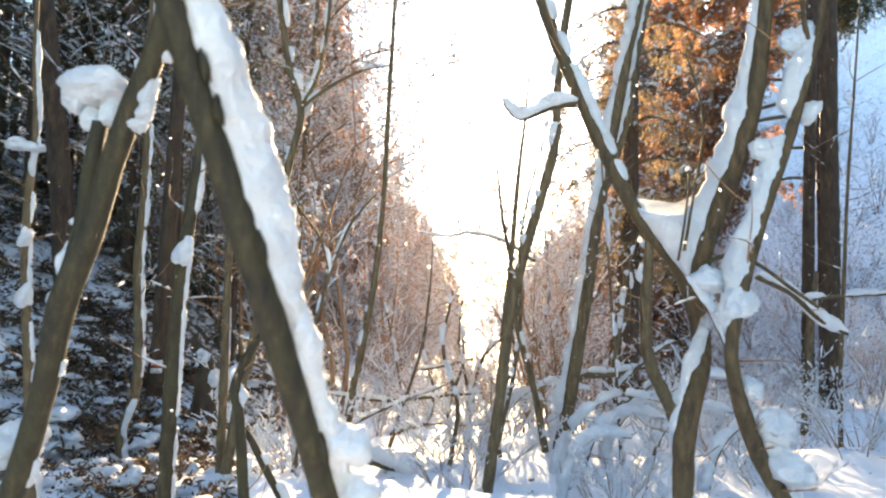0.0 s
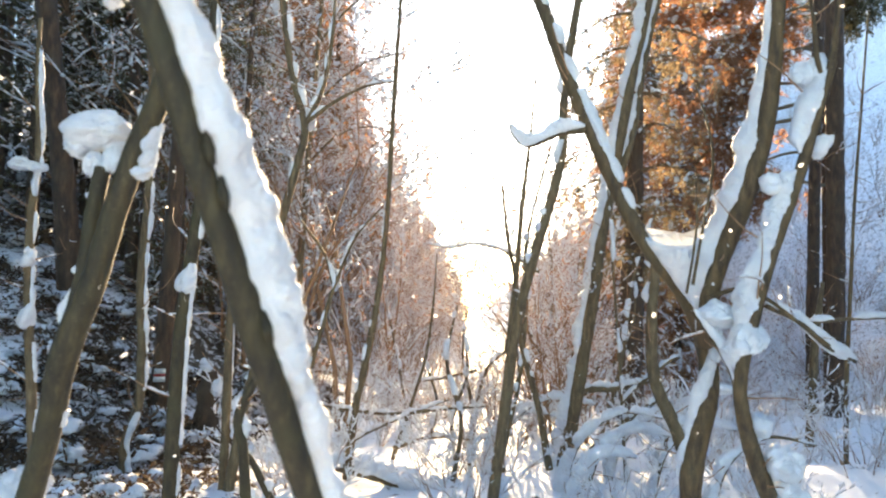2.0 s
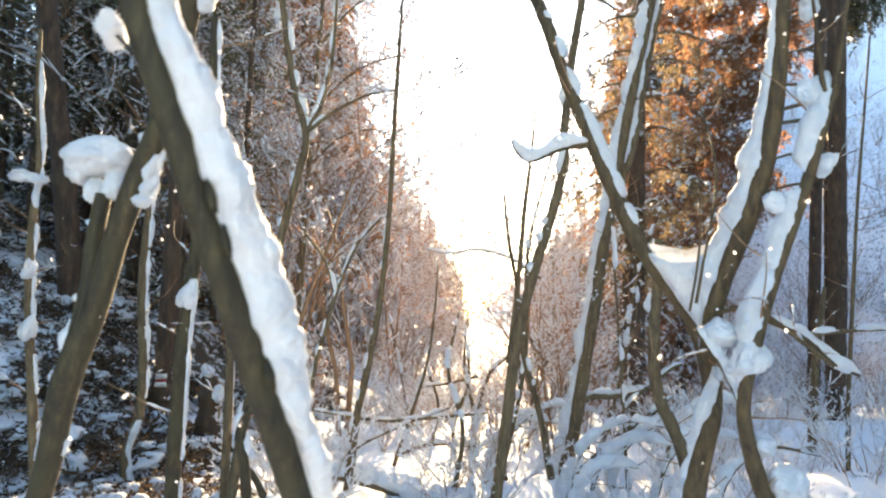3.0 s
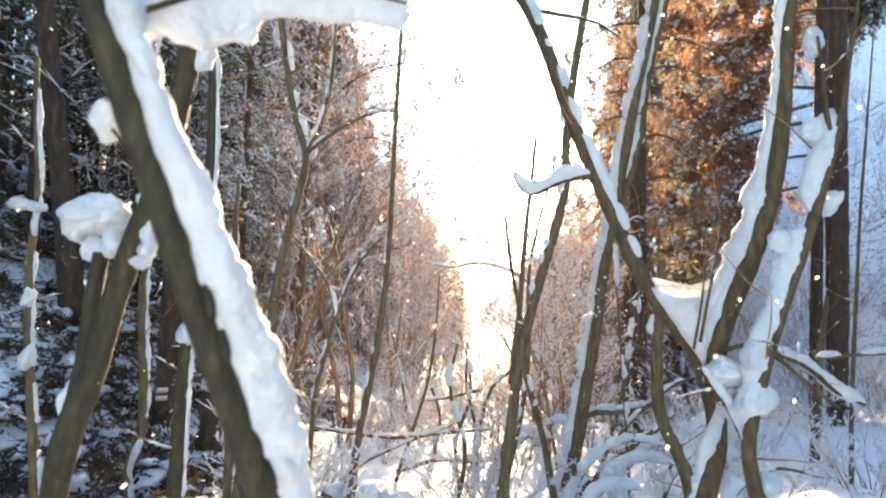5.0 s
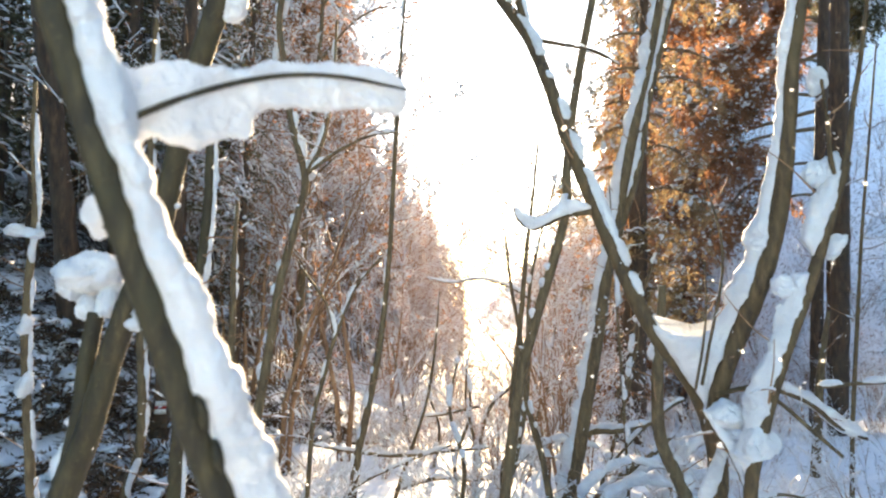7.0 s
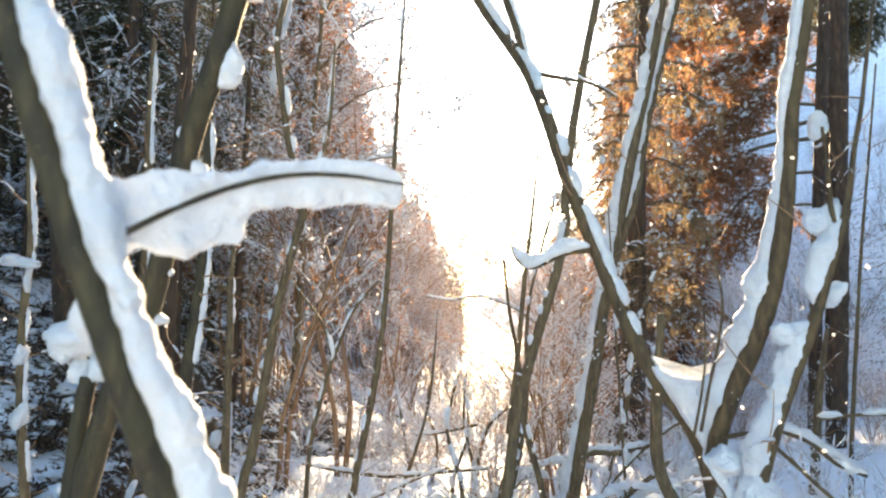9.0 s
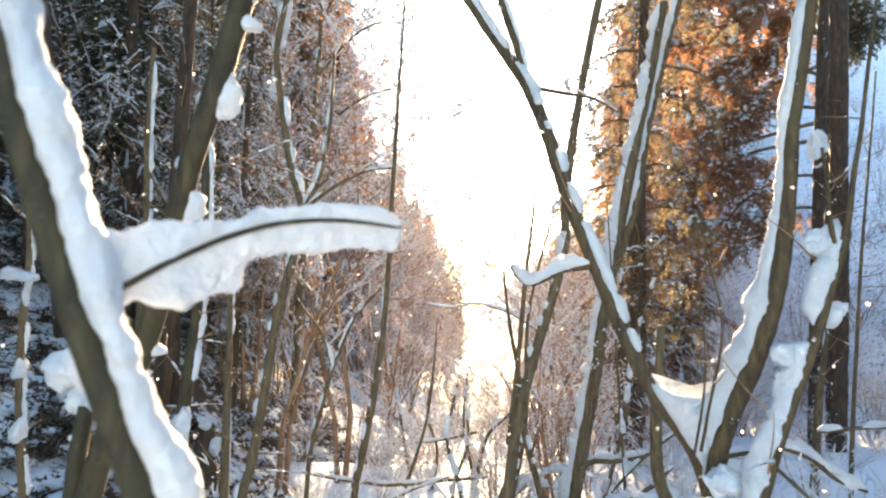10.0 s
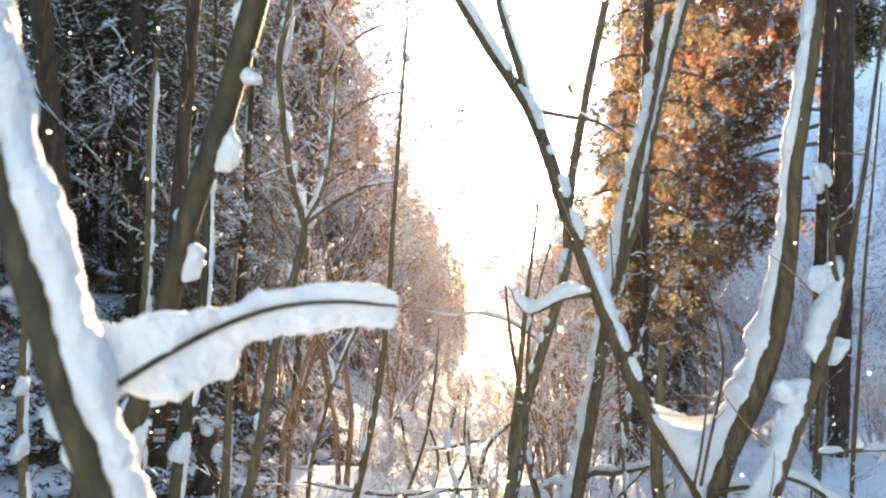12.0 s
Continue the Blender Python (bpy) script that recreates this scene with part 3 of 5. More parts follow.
stem("slim_tree", [(-0.974, 4.324, -0.031, 0.0244), (-1.097, 4.302, 0.213, 0.0244), (-1.184, 4.287, 0.387, 0.0210), (-1.236, 4.280, 0.474, 0.0157)], "low bent stem lined with snow", BARK_SMOOTH, (0.03, 0.03), -0.3, seed=18)
stem("slim_tree", [(-1.758, 6.011, 0.526, 0.0437), (-1.687, 5.996, 0.769, 0.0437), (-1.571, 5.957, 1.399, 0.0412), (-1.479, 5.921, 1.981, 0.0388), (-1.328, 5.886, 2.563, 0.0364), (-1.253, 5.864, 2.927, 0.0340), (-1.369, 5.832, 3.410, 0.0315), (-1.446, 5.796, 3.966, 0.0291), (-1.478, 5.772, 4.354, 0.0267), (-1.380, 5.739, 4.887, 0.0243), (-1.323, 5.691, 5.662, 0.0170)], "thin crooked brown tree holding clumps of snow", BARK_GREY, (0.034, 0.036), -0.25,
     branches=[([(-1.254, 5.862, 2.951, 0.0267), (-1.101, 5.844, 3.267, 0.0218), (-1.017, 5.815, 3.728, 0.0170), (-0.983, 5.779, 4.309, 0.0097)], (0.03, 0.025)), ([(-1.244, 5.861, 2.971, 0.0218), (-1.003, 5.852, 3.147, 0.0170), (-0.713, 5.845, 3.295, 0.0121), (-0.471, 5.845, 3.336, 0.0073)], (0.02, 0.02))], shoots=44, shoot_len=0.85, seed=19,
     clumps=[((-1.28, 6.0, 3.02), (0.10, 0.09, 0.11), 0, 0.2), ((-1.46, 5.9, 4.6), (0.06, 0.07, 0.28), 0, 0.1), ((-1.52, 5.92, 4.05), (0.06, 0.07, 0.16), 0, 0)])
stem("slim_tree", [(-0.994, 6.918, -0.378, 0.0446), (-0.916, 6.870, 0.288, 0.0418), (-0.788, 6.826, 0.900, 0.0362), (-0.671, 6.778, 1.567, 0.0306), (-0.593, 6.722, 2.344, 0.0251), (-0.554, 6.669, 3.067, 0.0223), (-0.504, 6.609, 3.900, 0.0195), (-0.465, 6.564, 4.511, 0.0139), (-0.426, 6.524, 5.067, 0.0084)], "slender upright brown sapling", BARK_GREY, (0.026, 0.024), -0.2, shoots=22, shoot_len=0.6, seed=20, lean=(0.5, -0.5, 0))
stem("slim_tree", [(0.317, 5.777, -0.580, 0.0515), (0.363, 5.753, -0.302, 0.0494), (0.474, 5.735, 0.480, 0.0460), (0.573, 5.721, 1.206, 0.0443), (0.716, 5.672, 1.772, 0.0422), (0.858, 5.630, 2.244, 0.0403), (0.953, 5.595, 2.646, 0.0382), (0.964, 5.631, 2.946, 0.0355), (1.015, 5.600, 3.456, 0.0355), (1.135, 5.557, 4.152, 0.0334), (1.265, 5.517, 4.802, 0.0316), (1.378, 5.522, 5.526, 0.0279)], "slim leaning brown tree", BARK_GREY, (0.03, 0.03), 0.1,
     branches=[([(0.675, 6.230, 1.129, 0.0258), (0.624, 6.189, 1.591, 0.0206), (0.546, 6.153, 2.002, 0.0155), (0.495, 6.113, 2.464, 0.0103)], (0, 0)), ([(0.529, 6.028, 0.958, 0.0294), (0.603, 5.979, 1.643, 0.0245), (0.662, 5.929, 2.328, 0.0196), (0.726, 5.890, 2.867, 0.0123), (0.775, 5.851, 3.405, 0.0074)], (0, 0)), ([(0.933, 6.338, -0.103, 0.0361), (0.830, 6.288, 0.462, 0.0309), (0.701, 6.248, 0.924, 0.0258), (0.639, 6.223, 1.206, 0.0206)], (0.03, 0.02))], shoots=14, shoot_len=0.5, seed=21, lean=(-0.6, -0.4, 0))
stem("slim_tree", [(1.006, 7.428, -1.089, 0.0814), (1.090, 7.402, -0.791, 0.0814), (1.293, 7.331, 0.014, 0.0763), (1.437, 7.258, 0.849, 0.0712), (1.557, 7.193, 1.595, 0.0662), (1.640, 7.141, 2.191, 0.0635), (1.797, 7.176, 2.931, 0.0595), (1.967, 7.097, 3.838, 0.0540), (2.141, 7.135, 4.548, 0.0495), (2.283, 7.066, 5.345, 0.0443)], "slim forked tree with snow along its upper side", BARK_GREY, (0.065, 0.075), -0.9, lobes=8,
     branches=[([(1.760, 7.219, 2.511, 0.0415), (1.980, 7.176, 3.223, 0.0415), (2.119, 7.178, 4.005, 0.0388), (2.297, 7.183, 4.738, 0.0361), (2.472, 7.143, 5.400, 0.0331), (2.646, 7.095, 6.182, 0.0241)], (0.05, 0.06))], shoots=16, shoot_len=0.6, seed=22)

def snow_web(ob, foot, one, other, depth, dip, seed):
    """Snow packed between two limbs: smooth, thick at the foot, its upper edge sagging."""
    soup, n, seg = Soup(), 26, 30
    foot, one, other = Vector(foot), Vector(one), Vector(other)
    grid = np.empty((n, seg, 3))
    for i in range(n):
        v = i / (n - 1)
        p, q = foot.lerp(one, v), foot.lerp(other, v)
        close = math.sqrt(max(0.0, 1 - ((v - 0.82) / 0.18) ** 2)) if v > 0.82 else 1.0
        for j in range(seg):
            a = 2 * math.pi * j / seg
            f = 0.5 + 0.53 * math.cos(a)
            d = p.lerp(q, f) + Vector((0, 0, -dip * v * v * (1 - math.cos(a) ** 2)))
            d += Vector((0.35, 0.9, 0.1)) * math.sin(a) * depth * (0.35 + 0.65 * math.sin(math.pi * min(1, 0.25 + 0.6 * v))) * close
            d += Vector((0.2, 0.9, 0.8)) * (0.018 * noise.noise(d * 9 + Vector((seed, 0, 0))) + 0.007 * noise.noise(d * 28))
            grid[i, j] = d
    rings(soup, grid)
    return part("snow_web", soup, SNOW, ob, "snow packed in the fork")


# snow-filled forked tree on the other hand
crotched = stem("forked_tree", [(1.233, 3.716, 0.026, 0.0599), (1.269, 3.698, 0.234, 0.0569), (1.281, 3.672, 0.533, 0.0569), (1.353, 3.643, 0.861, 0.0539), (1.384, 3.676, 1.068, 0.0516), (1.348, 3.707, 1.280, 0.0492), (1.263, 3.730, 1.473, 0.0466), (1.093, 3.769, 1.723, 0.0442), (0.960, 3.842, 2.028, 0.0422), (0.696, 3.986, 2.783, 0.0409), (0.594, 4.061, 3.160, 0.0403), (0.480, 4.236, 3.549, 0.0387), (0.242, 4.407, 3.987, 0.0332), (0.038, 4.482, 4.360, 0.0283), (-0.157, 4.552, 4.806, 0.0212)], "forked olive-brown tree with its crotch filled with snow", BARK_WARM, (0.038, 0.040), -0.5, seed=23, step=0.02, seg=16,
     branches=[([(1.360, 3.660, 1.177, 0.0470), (1.340, 3.560, 1.347, 0.0487), (1.355, 3.500, 1.515, 0.0480), (1.400, 3.462, 1.672, 0.0477), (1.494, 3.363, 1.978, 0.0466), (1.549, 3.301, 2.247, 0.0433), (1.576, 3.260, 2.512, 0.0403), (1.592, 3.220, 2.774, 0.0347), (1.600, 3.190, 3.037, 0.0319), (1.650, 3.150, 3.420, 0.0340), (1.685, 3.130, 3.754, 0.0320), (1.720, 3.107, 4.145, 0.0280)], (0.050, ((1.4, 0.050), (1.6, 0.080), (1.95, 0.082), (2.2, 0.070), (2.5, 0.046), (3.0, 0.036), (4.2, 0.028)), -0.9)), ([(0.491, 4.238, 3.531, 0.0299), (0.438, 4.272, 3.775, 0.0285), (0.325, 4.297, 4.150, 0.0252), (0.237, 4.366, 4.631, 0.0184)], (0.02, 0.02)), ([(0.783, 3.870, 2.391, 0.0223), (0.637, 3.860, 2.370, 0.0191), (0.458, 3.830, 2.290, 0.0158), (0.371, 3.810, 2.339, 0.0119), (0.346, 3.810, 2.402, 0.0082)], (0.042, 0.048, -1.5)), ([(0.516, 4.238, 3.528, 0.0158), (0.709, 4.242, 3.494, 0.0123), (0.914, 4.295, 3.473, 0.0089), (1.088, 4.351, 3.401, 0.0054)], (0.01, 0.01)), ([(1.200, 3.371, 1.485, 0.0085), (1.223, 3.341, 1.651, 0.0075), (1.262, 3.233, 2.086, 0.0065), (1.181, 3.210, 2.450, 0.0045)], (0, 0)), ([(1.211, 3.492, 1.444, 0.0070), (1.246, 3.474, 1.653, 0.0062), (1.263, 3.456, 1.856, 0.0050), (1.251, 3.436, 2.088, 0.0035)], (0, 0))],
     shoots=10, shoot_len=0.35, lump=6, vary=0.4, lobes=28,
     clumps=[((1.32, 3.40, 1.33), (0.10, 0.09, 0.09), 0, 0.3), ((1.77, 3.3, 2.95), (0.05, 0.05, 0.09), 0, 0)])
snow_web(crotched, (1.307, 3.630, 1.353), (1.045, 3.79, 1.83), (1.45, 3.44, 1.84), 0.08, 0.14, 3.0)
stem("slim_tree", [(1.731, 3.409, 0.096, 0.0466), (1.649, 3.393, 0.282, 0.0439), (1.539, 3.376, 0.479, 0.0412), (1.449, 3.354, 0.725, 0.0384), (1.391, 3.310, 1.000, 0.0341), (1.439, 3.264, 1.298, 0.0298), (1.525, 3.215, 1.633, 0.0269), (1.623, 3.167, 1.950, 0.0268), (1.692, 3.123, 2.224, 0.0253), (1.777, 3.097, 2.515, 0.0213)], "dark slim tree loaded with snow lumps", BARK_WARM, (0.045, 0.062), -0.25, seed=24, lean=(-0.4, 0.35, 0), lobes=30, step=0.02, seg=14,
     branches=[([(1.385, 3.311, 0.986, 0.0136), (1.326, 3.366, 1.162, 0.0125), (1.204, 3.399, 1.358, 0.0113)], (0.03, 0.03)), ([(1.313, 3.494, 1.421, 0.0131), (1.459, 3.389, 1.471, 0.0113), (1.539, 3.294, 1.408, 0.0096), (1.639, 3.204, 1.296, 0.0093), (1.717, 3.112, 1.203, 0.0077)], (0, 0)), ([(1.849, 3.999, 1.386, 0.0166), (2.100, 4.108, 1.289, 0.0170), (2.326, 4.222, 1.135, 0.0157), (2.560, 4.331, 1.037, 0.0107)], (0.045, 0.04, -0.8)), ([(1.767, 3.099, 2.489, 0.0173), (1.788, 3.088, 2.621, 0.0146), (1.804, 3.074, 2.780, 0.0120), (1.846, 3.083, 2.957, 0.0101), (1.888, 3.061, 3.310, 0.0088), (1.940, 3.036, 3.714, 0.0063)], (0, 0)), ([(1.735, 3.108, 2.396, 0.0133), (1.703, 3.095, 2.542, 0.0120), (1.687, 3.081, 2.701, 0.0093), (1.660, 3.065, 2.886, 0.0067)], (0, 0))], shoots=10, shoot_len=0.35, lump=5,
     clumps=[((1.42, 3.28, 1.22), (0.09, 0.08, 0.11), 0, 0.4), ((1.665, 3.14, 2.46), (0.075, 0.04, 0.085), 0, 0.1), ((1.73, 3.13, 2.47), (0.06, 0.04, 0.10), 0, 0.1), ((1.755, 3.2, 2.13), (0.05, 0.04, 0.08), 0, 0.5),
             ((1.52, 3.2, 1.95), (0.07, 0.04, 0.06), 0, 0.5), ((1.50, 3.36, 0.80), (0.07, 0.07, 0.07), 0, 0.3), ((1.66, 3.36, 0.42), (0.13, 0.10, 0.10), 0, 0.5),
             ((1.60, 3.34, 0.62), (0.10, 0.10, 0.11), 0, 0.3)])
stem("slim_tree", [(2.003, 5.674, -0.548, 0.0595), (1.971, 5.654, -0.321, 0.0595), (1.880, 5.600, 0.294, 0.0549), (1.674, 5.558, 0.773, 0.0503), (1.642, 5.519, 1.228, 0.0457), (1.665, 5.483, 1.638, 0.0389), (1.674, 5.451, 2.003, 0.0274)], "bent brown stem with snow in its crook", BARK_GREY, (0.05, 0.05), -0.05, shoots=10, shoot_len=0.4, seed=25)
stem("broken_branch", [(2.644, 5.013, 1.267, 0.0166), (2.935, 5.011, 1.292, 0.0146), (3.259, 5.010, 1.309, 0.0125), (3.559, 5.007, 1.342, 0.0083)], "thin branch with a line of snow", BARK_GREY, (0.03, 0.025), -0.3, seed=26, root=False, category="branch")
stem("broken_branch", [(1.220, 7.409, 0.270, 0.0486), (1.514, 7.492, 0.472, 0.0461), (1.821, 7.490, 0.490, 0.0400), (2.190, 7.484, 0.564, 0.0246)], "stubby branch topped with snow", BARK_GREY, (0.05, 0.04), -0.4, seed=27, root=False, category="branch")
stem("bent_sapling", [(0.801, 6.809, -0.898, 0.0494), (1.103, 6.761, -0.351, 0.0439), (1.405, 6.732, -0.023, 0.0384), (1.679, 6.711, 0.223, 0.0329), (1.983, 6.795, 0.402, 0.0251), (2.211, 6.882, 0.559, 0.0141)], "arching sapling bowed by snow", BARK_GREY, (0.04, 0.035), -0.3, shoots=8, seed=28)
stem("fallen_branch", [(-1.155, 6.333, -0.052, 0.0412), (-0.660, 6.549, -0.225, 0.0452), (-0.238, 6.666, -0.409, 0.0486), (0.307, 6.776, -0.526, 0.0439), (0.813, 6.897, -0.763, 0.0334)], "fallen branch under a thick ridge of snow", BARK_GREY, (0.11, 0.09), -0.6, shoots=10, seed=29, root=False, category="branch")
stem("fallen_branch", [(-0.586, 7.650, -0.190, 0.0249), (-0.150, 7.639, -0.066, 0.0218), (0.287, 7.640, -0.078, 0.0187), (0.723, 7.637, -0.035, 0.0125)], "thin fallen branch dusted with snow", BARK_GREY, (0.035, 0.03), -0.2, shoots=8, seed=30, root=False, category="branch")

# thin saplings and snow-lined twigs in the middle of the gully
stem("slim_tree", [(-1.392, 6.600, -0.175, 0.0239), (-1.339, 6.581, 0.090, 0.0239), (-1.281, 6.531, 0.780, 0.0213), (-1.169, 6.499, 1.226, 0.0213), (-1.078, 6.477, 1.539, 0.0186), (-0.887, 6.444, 2.001, 0.0160), (-0.642, 6.425, 2.283, 0.0080)], "whip-thin brown sapling with a snowy side branch", BARK_GREY, (0.016, 0.016), -0.2, branches=[([(-1.078, 6.477, 1.539, 0.0160), (-1.164, 6.453, 1.858, 0.0133), (-1.350, 6.432, 2.123, 0.0106), (-1.440, 6.421, 2.266, 0.0053)], (0.018, 0.02))], shoots=8, shoot_len=0.4, shoot_r=0.004, seed=71, lean=(0.5, -0.5, 0))
stem("slim_tree", [(-0.694, 8.142, -0.636, 0.0263), (-0.530, 8.105, -0.112, 0.0230), (-0.366, 8.071, 0.366, 0.0197), (-0.235, 8.039, 0.825, 0.0164), (-0.156, 7.996, 1.415, 0.0131), (-0.117, 7.955, 1.985, 0.0066)], "whip-thin bare sapling on the gully floor", BARK_GREY, (0.014, 0.014), -0.1, shoots=14, shoot_len=0.4, shoot_r=0.004, seed=72)
stem("slim_tree", [(0.278, 8.149, -0.636, 0.0296), (0.330, 8.098, 0.065, 0.0263), (0.462, 8.059, 0.609, 0.0230), (0.705, 8.042, 0.865, 0.0164), (0.915, 8.028, 1.068, 0.0099)], "thin stem bent over with snow along it", BARK_GREY, (0.026, 0.026), -0.4, shoots=10, shoot_len=0.4, shoot_r=0.004, seed=73)
for k, line in enumerate(([(-0.283, 8.443, 2.150, 0.0070), (0.031, 8.449, 2.094, 0.0087), (0.381, 8.448, 2.136, 0.0105), (0.765, 8.458, 2.032, 0.0140), (1.149, 8.478, 1.788, 0.0175)], [(-1.575, 7.565, 0.327, 0.0123), (-1.083, 7.574, 0.241, 0.0185), (-0.591, 7.581, 0.193, 0.0215), (-0.098, 7.581, 0.236, 0.0185), (0.425, 7.581, 0.279, 0.0123)], [(-0.388, 8.567, 0.436, 0.0105), (-0.038, 8.567, 0.478, 0.0175), (0.381, 8.562, 0.576, 0.0210)], [(-1.183, 7.106, -0.214, 0.0172), (-0.897, 7.090, 0.026, 0.0143), (-0.438, 7.077, 0.244, 0.0115), (0.021, 7.067, 0.416, 0.0086)], [(1.705, 7.295, 0.200, 0.0118), (2.000, 7.273, 0.524, 0.0177), (2.325, 7.256, 0.789, 0.0207), (2.455, 7.252, 0.848, 0.0177)])):
    stem("fallen_branch", line, "thin slanting branch lined with snow", BARK_GREY, (0.02, 0.022), -0.3, shoots=9, shoot_len=0.3, shoot_r=0.004, seed=74 + k, root=False, category="branch")

# bare tree whose long twigs reach out against the sky
g = ground_height(-2.95, 13.2)
stem("bare_tree", [(-2.95, 13.2, g - 0.2, 0.085), (-2.80, 13.1, 2.6, 0.07), (-2.62, 13.0, 5.2, 0.055), (-2.48, 13.0, 7.4, 0.04), (-2.40, 13.0, 10.5, 0.018)], "tall bare tree with long fine twigs and little snow", BARK_GREY, (0.05, 0.045), 0.0,
     branches=[([(-2.62, 13.0, 5.2, 0.030), (-2.0, 12.8, 5.75, 0.022), (-1.45, 12.7, 6.05, 0.016), (-0.85, 12.6, 6.15, 0.009)], (0.022, 0.02)),
               ([(-2.52, 13.0, 6.5, 0.030), (-1.9, 12.9, 7.2, 0.022), (-1.3, 12.8, 7.5, 0.015), (-0.75, 12.8, 7.45, 0.008)], (0.022, 0.02)),
               ([(-2.70, 13.0, 4.1, 0.028), (-2.1, 12.8, 4.6, 0.020), (-1.5, 12.7, 4.75, 0.014), (-1.0, 12.6, 4.6, 0.008)], (0.022, 0.02)),
               ([(-2.46, 13.0, 7.6, 0.028), (-2.0, 13.0, 8.5, 0.020), (-1.5, 13.0, 9.0, 0.014), (-0.9, 13.0, 9.3, 0.008)], (0.02, 0.02)),
               ([(-2.58, 13.0, 5.7, 0.024), (-3.1, 12.8, 6.5, 0.018), (-3.5, 12.7, 7.3, 0.010)], (0.02, 0.02))],
     shoots=45, shoot_len=1.0, shoot_r=0.010, seed=91, step=0.06, seg=10, root=False)

# slim young stems with a line of snow down one side, scattered over the gully floor
rnd = random.Random(77)
for k in range(16):
    y = rnd.uniform(6.6, 12.5)
    x = y * (-0.06 + 0.36 * (k + rnd.random()) / 16)
    z, tall, r, way = ground_height(x, y), rnd.uniform(1.3, 3.6), rnd.uniform(0.014, 0.026), rnd.uniform(-0.28, 0.34)
    bend = rnd.uniform(-0.12, 0.12)
    stem("slim_tree", [(x, y, z - 0.1, r), (x + 0.3 * way * tall + bend, y, z + 0.33 * tall, 0.9 * r), (x + 0.65 * way * tall - bend, y + 0.1, z + 0.66 * tall, 0.7 * r), (x + way * tall, y + 0.1, z + tall, 0.35 * r)],
         "young bare stem with snow along one side", BARK_GREY, (1.0 * r + 0.006, 1.1 * r + 0.007), 0.0, shoots=7, shoot_len=0.35, shoot_r=0.005, seed=500 + k, lean=(-0.5 if way > 0 else 0.5, -0.5, 0), lump=5, root=False)

# straight trunks behind
stem("conifer_trunk", [(7.962, 14.275, -1.337, 0.2100), (7.962, 14.210, -0.583, 0.1909), (7.986, 14.007, 1.736, 0.1814), (7.951, 13.753, 4.635, 0.1766), (7.916, 13.499, 7.534, 0.1718), (7.869, 13.195, 11.013, 0.1528), (7.823, 12.891, 14.492, 0.1241)], "tall dark conifer trunk", BARK_ROUGH, shoots=34, shoot_len=0.9, shoot_r=0.01, seed=31, step=0.08, seg=18)
stem("conifer_trunk", [(8.057, 15.268, -1.208, 0.1432), (8.057, 15.116, 0.532, 0.1329), (8.070, 14.898, 3.017, 0.1278), (8.107, 14.681, 5.502, 0.1228), (8.157, 14.464, 7.987, 0.1176), (8.257, 14.029, 12.957, 0.0818)], "tall thinner conifer trunk", BARK_ROUGH, shoots=24, shoot_len=0.7, shoot_r=0.009, seed=32, step=0.08, seg=16)
stem("slim_tree", [(5.117, 9.798, -0.643, 0.0678), (5.141, 9.744, -0.023, 0.0599), (5.173, 9.674, 0.772, 0.0559), (5.220, 9.636, 1.210, 0.0439), (5.284, 9.591, 1.727, 0.0279)], "thin grey stem standing in deep snow", BARK_GREY, (0.03, 0.03), 0.1, shoots=8, shoot_len=0.5, seed=36)
stem("slim_tree", [(4.683, 8.175, -0.449, 0.0280), (4.683, 8.091, 0.512, 0.0259), (4.723, 7.992, 1.639, 0.0220), (4.763, 7.905, 2.633, 0.0179), (4.843, 7.801, 3.826, 0.0140), (4.909, 7.714, 4.820, 0.0100)], "thin grey sapling in the snow", BARK_GREY, (0.03, 0.03), 0.1, shoots=14, shoot_len=0.5, seed=33)
stout = stem("conifer_trunk", [(3.113, 12.310, -1.820, 0.2669), (3.153, 12.232, -0.925, 0.2512), (3.233, 12.093, 0.665, 0.2239), (3.273, 11.988, 1.858, 0.2024), (3.333, 11.745, 4.641, 0.1117), (3.392, 11.571, 6.629, 0.0845), (3.472, 11.223, 10.605, 0.0500)], "stout brown conifer trunk hung with olive boughs", BARK_ROUGH, shoots=40, shoot_len=1.1, shoot_r=0.011, seed=34, step=0.1, seg=20)
stem("conifer_trunk", [(-5.799, 11.125, 0.254, 0.3659), (-5.909, 11.101, 0.528, 0.2744), (-6.055, 11.037, 1.257, 0.2104), (-6.201, 10.846, 3.443, 0.1738), (-6.421, 10.654, 5.630, 0.1601), (-6.622, 10.447, 7.999, 0.1463), (-6.805, 10.208, 10.733, 0.1281)], "thick dark conifer trunk flared at its base", BARK_ROUGH, shoots=30, shoot_len=1.1, shoot_r=0.011, seed=35, step=0.1, seg=20)

stem("tree_stump", [(-3.136, 9.233, -1.065, 0.2395), (-3.151, 9.200, -0.692, 0.2021), (-3.158, 9.154, -0.170, 0.1646), (-3.143, 9.115, 0.277, 0.1347), (-3.128, 9.096, 0.501, 0.0973)], "broken dark brown stump capped with snow", BARK_ROUGH, seed=37, step=0.05, seg=18, rough=0.3, category="stump",
     shoots=5, shoot_len=0.4, clumps=[((-3.14, 9.02, 0.56), (0.10, 0.10, 0.09), 0, 0.2), ((-2.98, 8.95, 0.30), (0.08, 0.08, 0.14), 0, 0.2)])


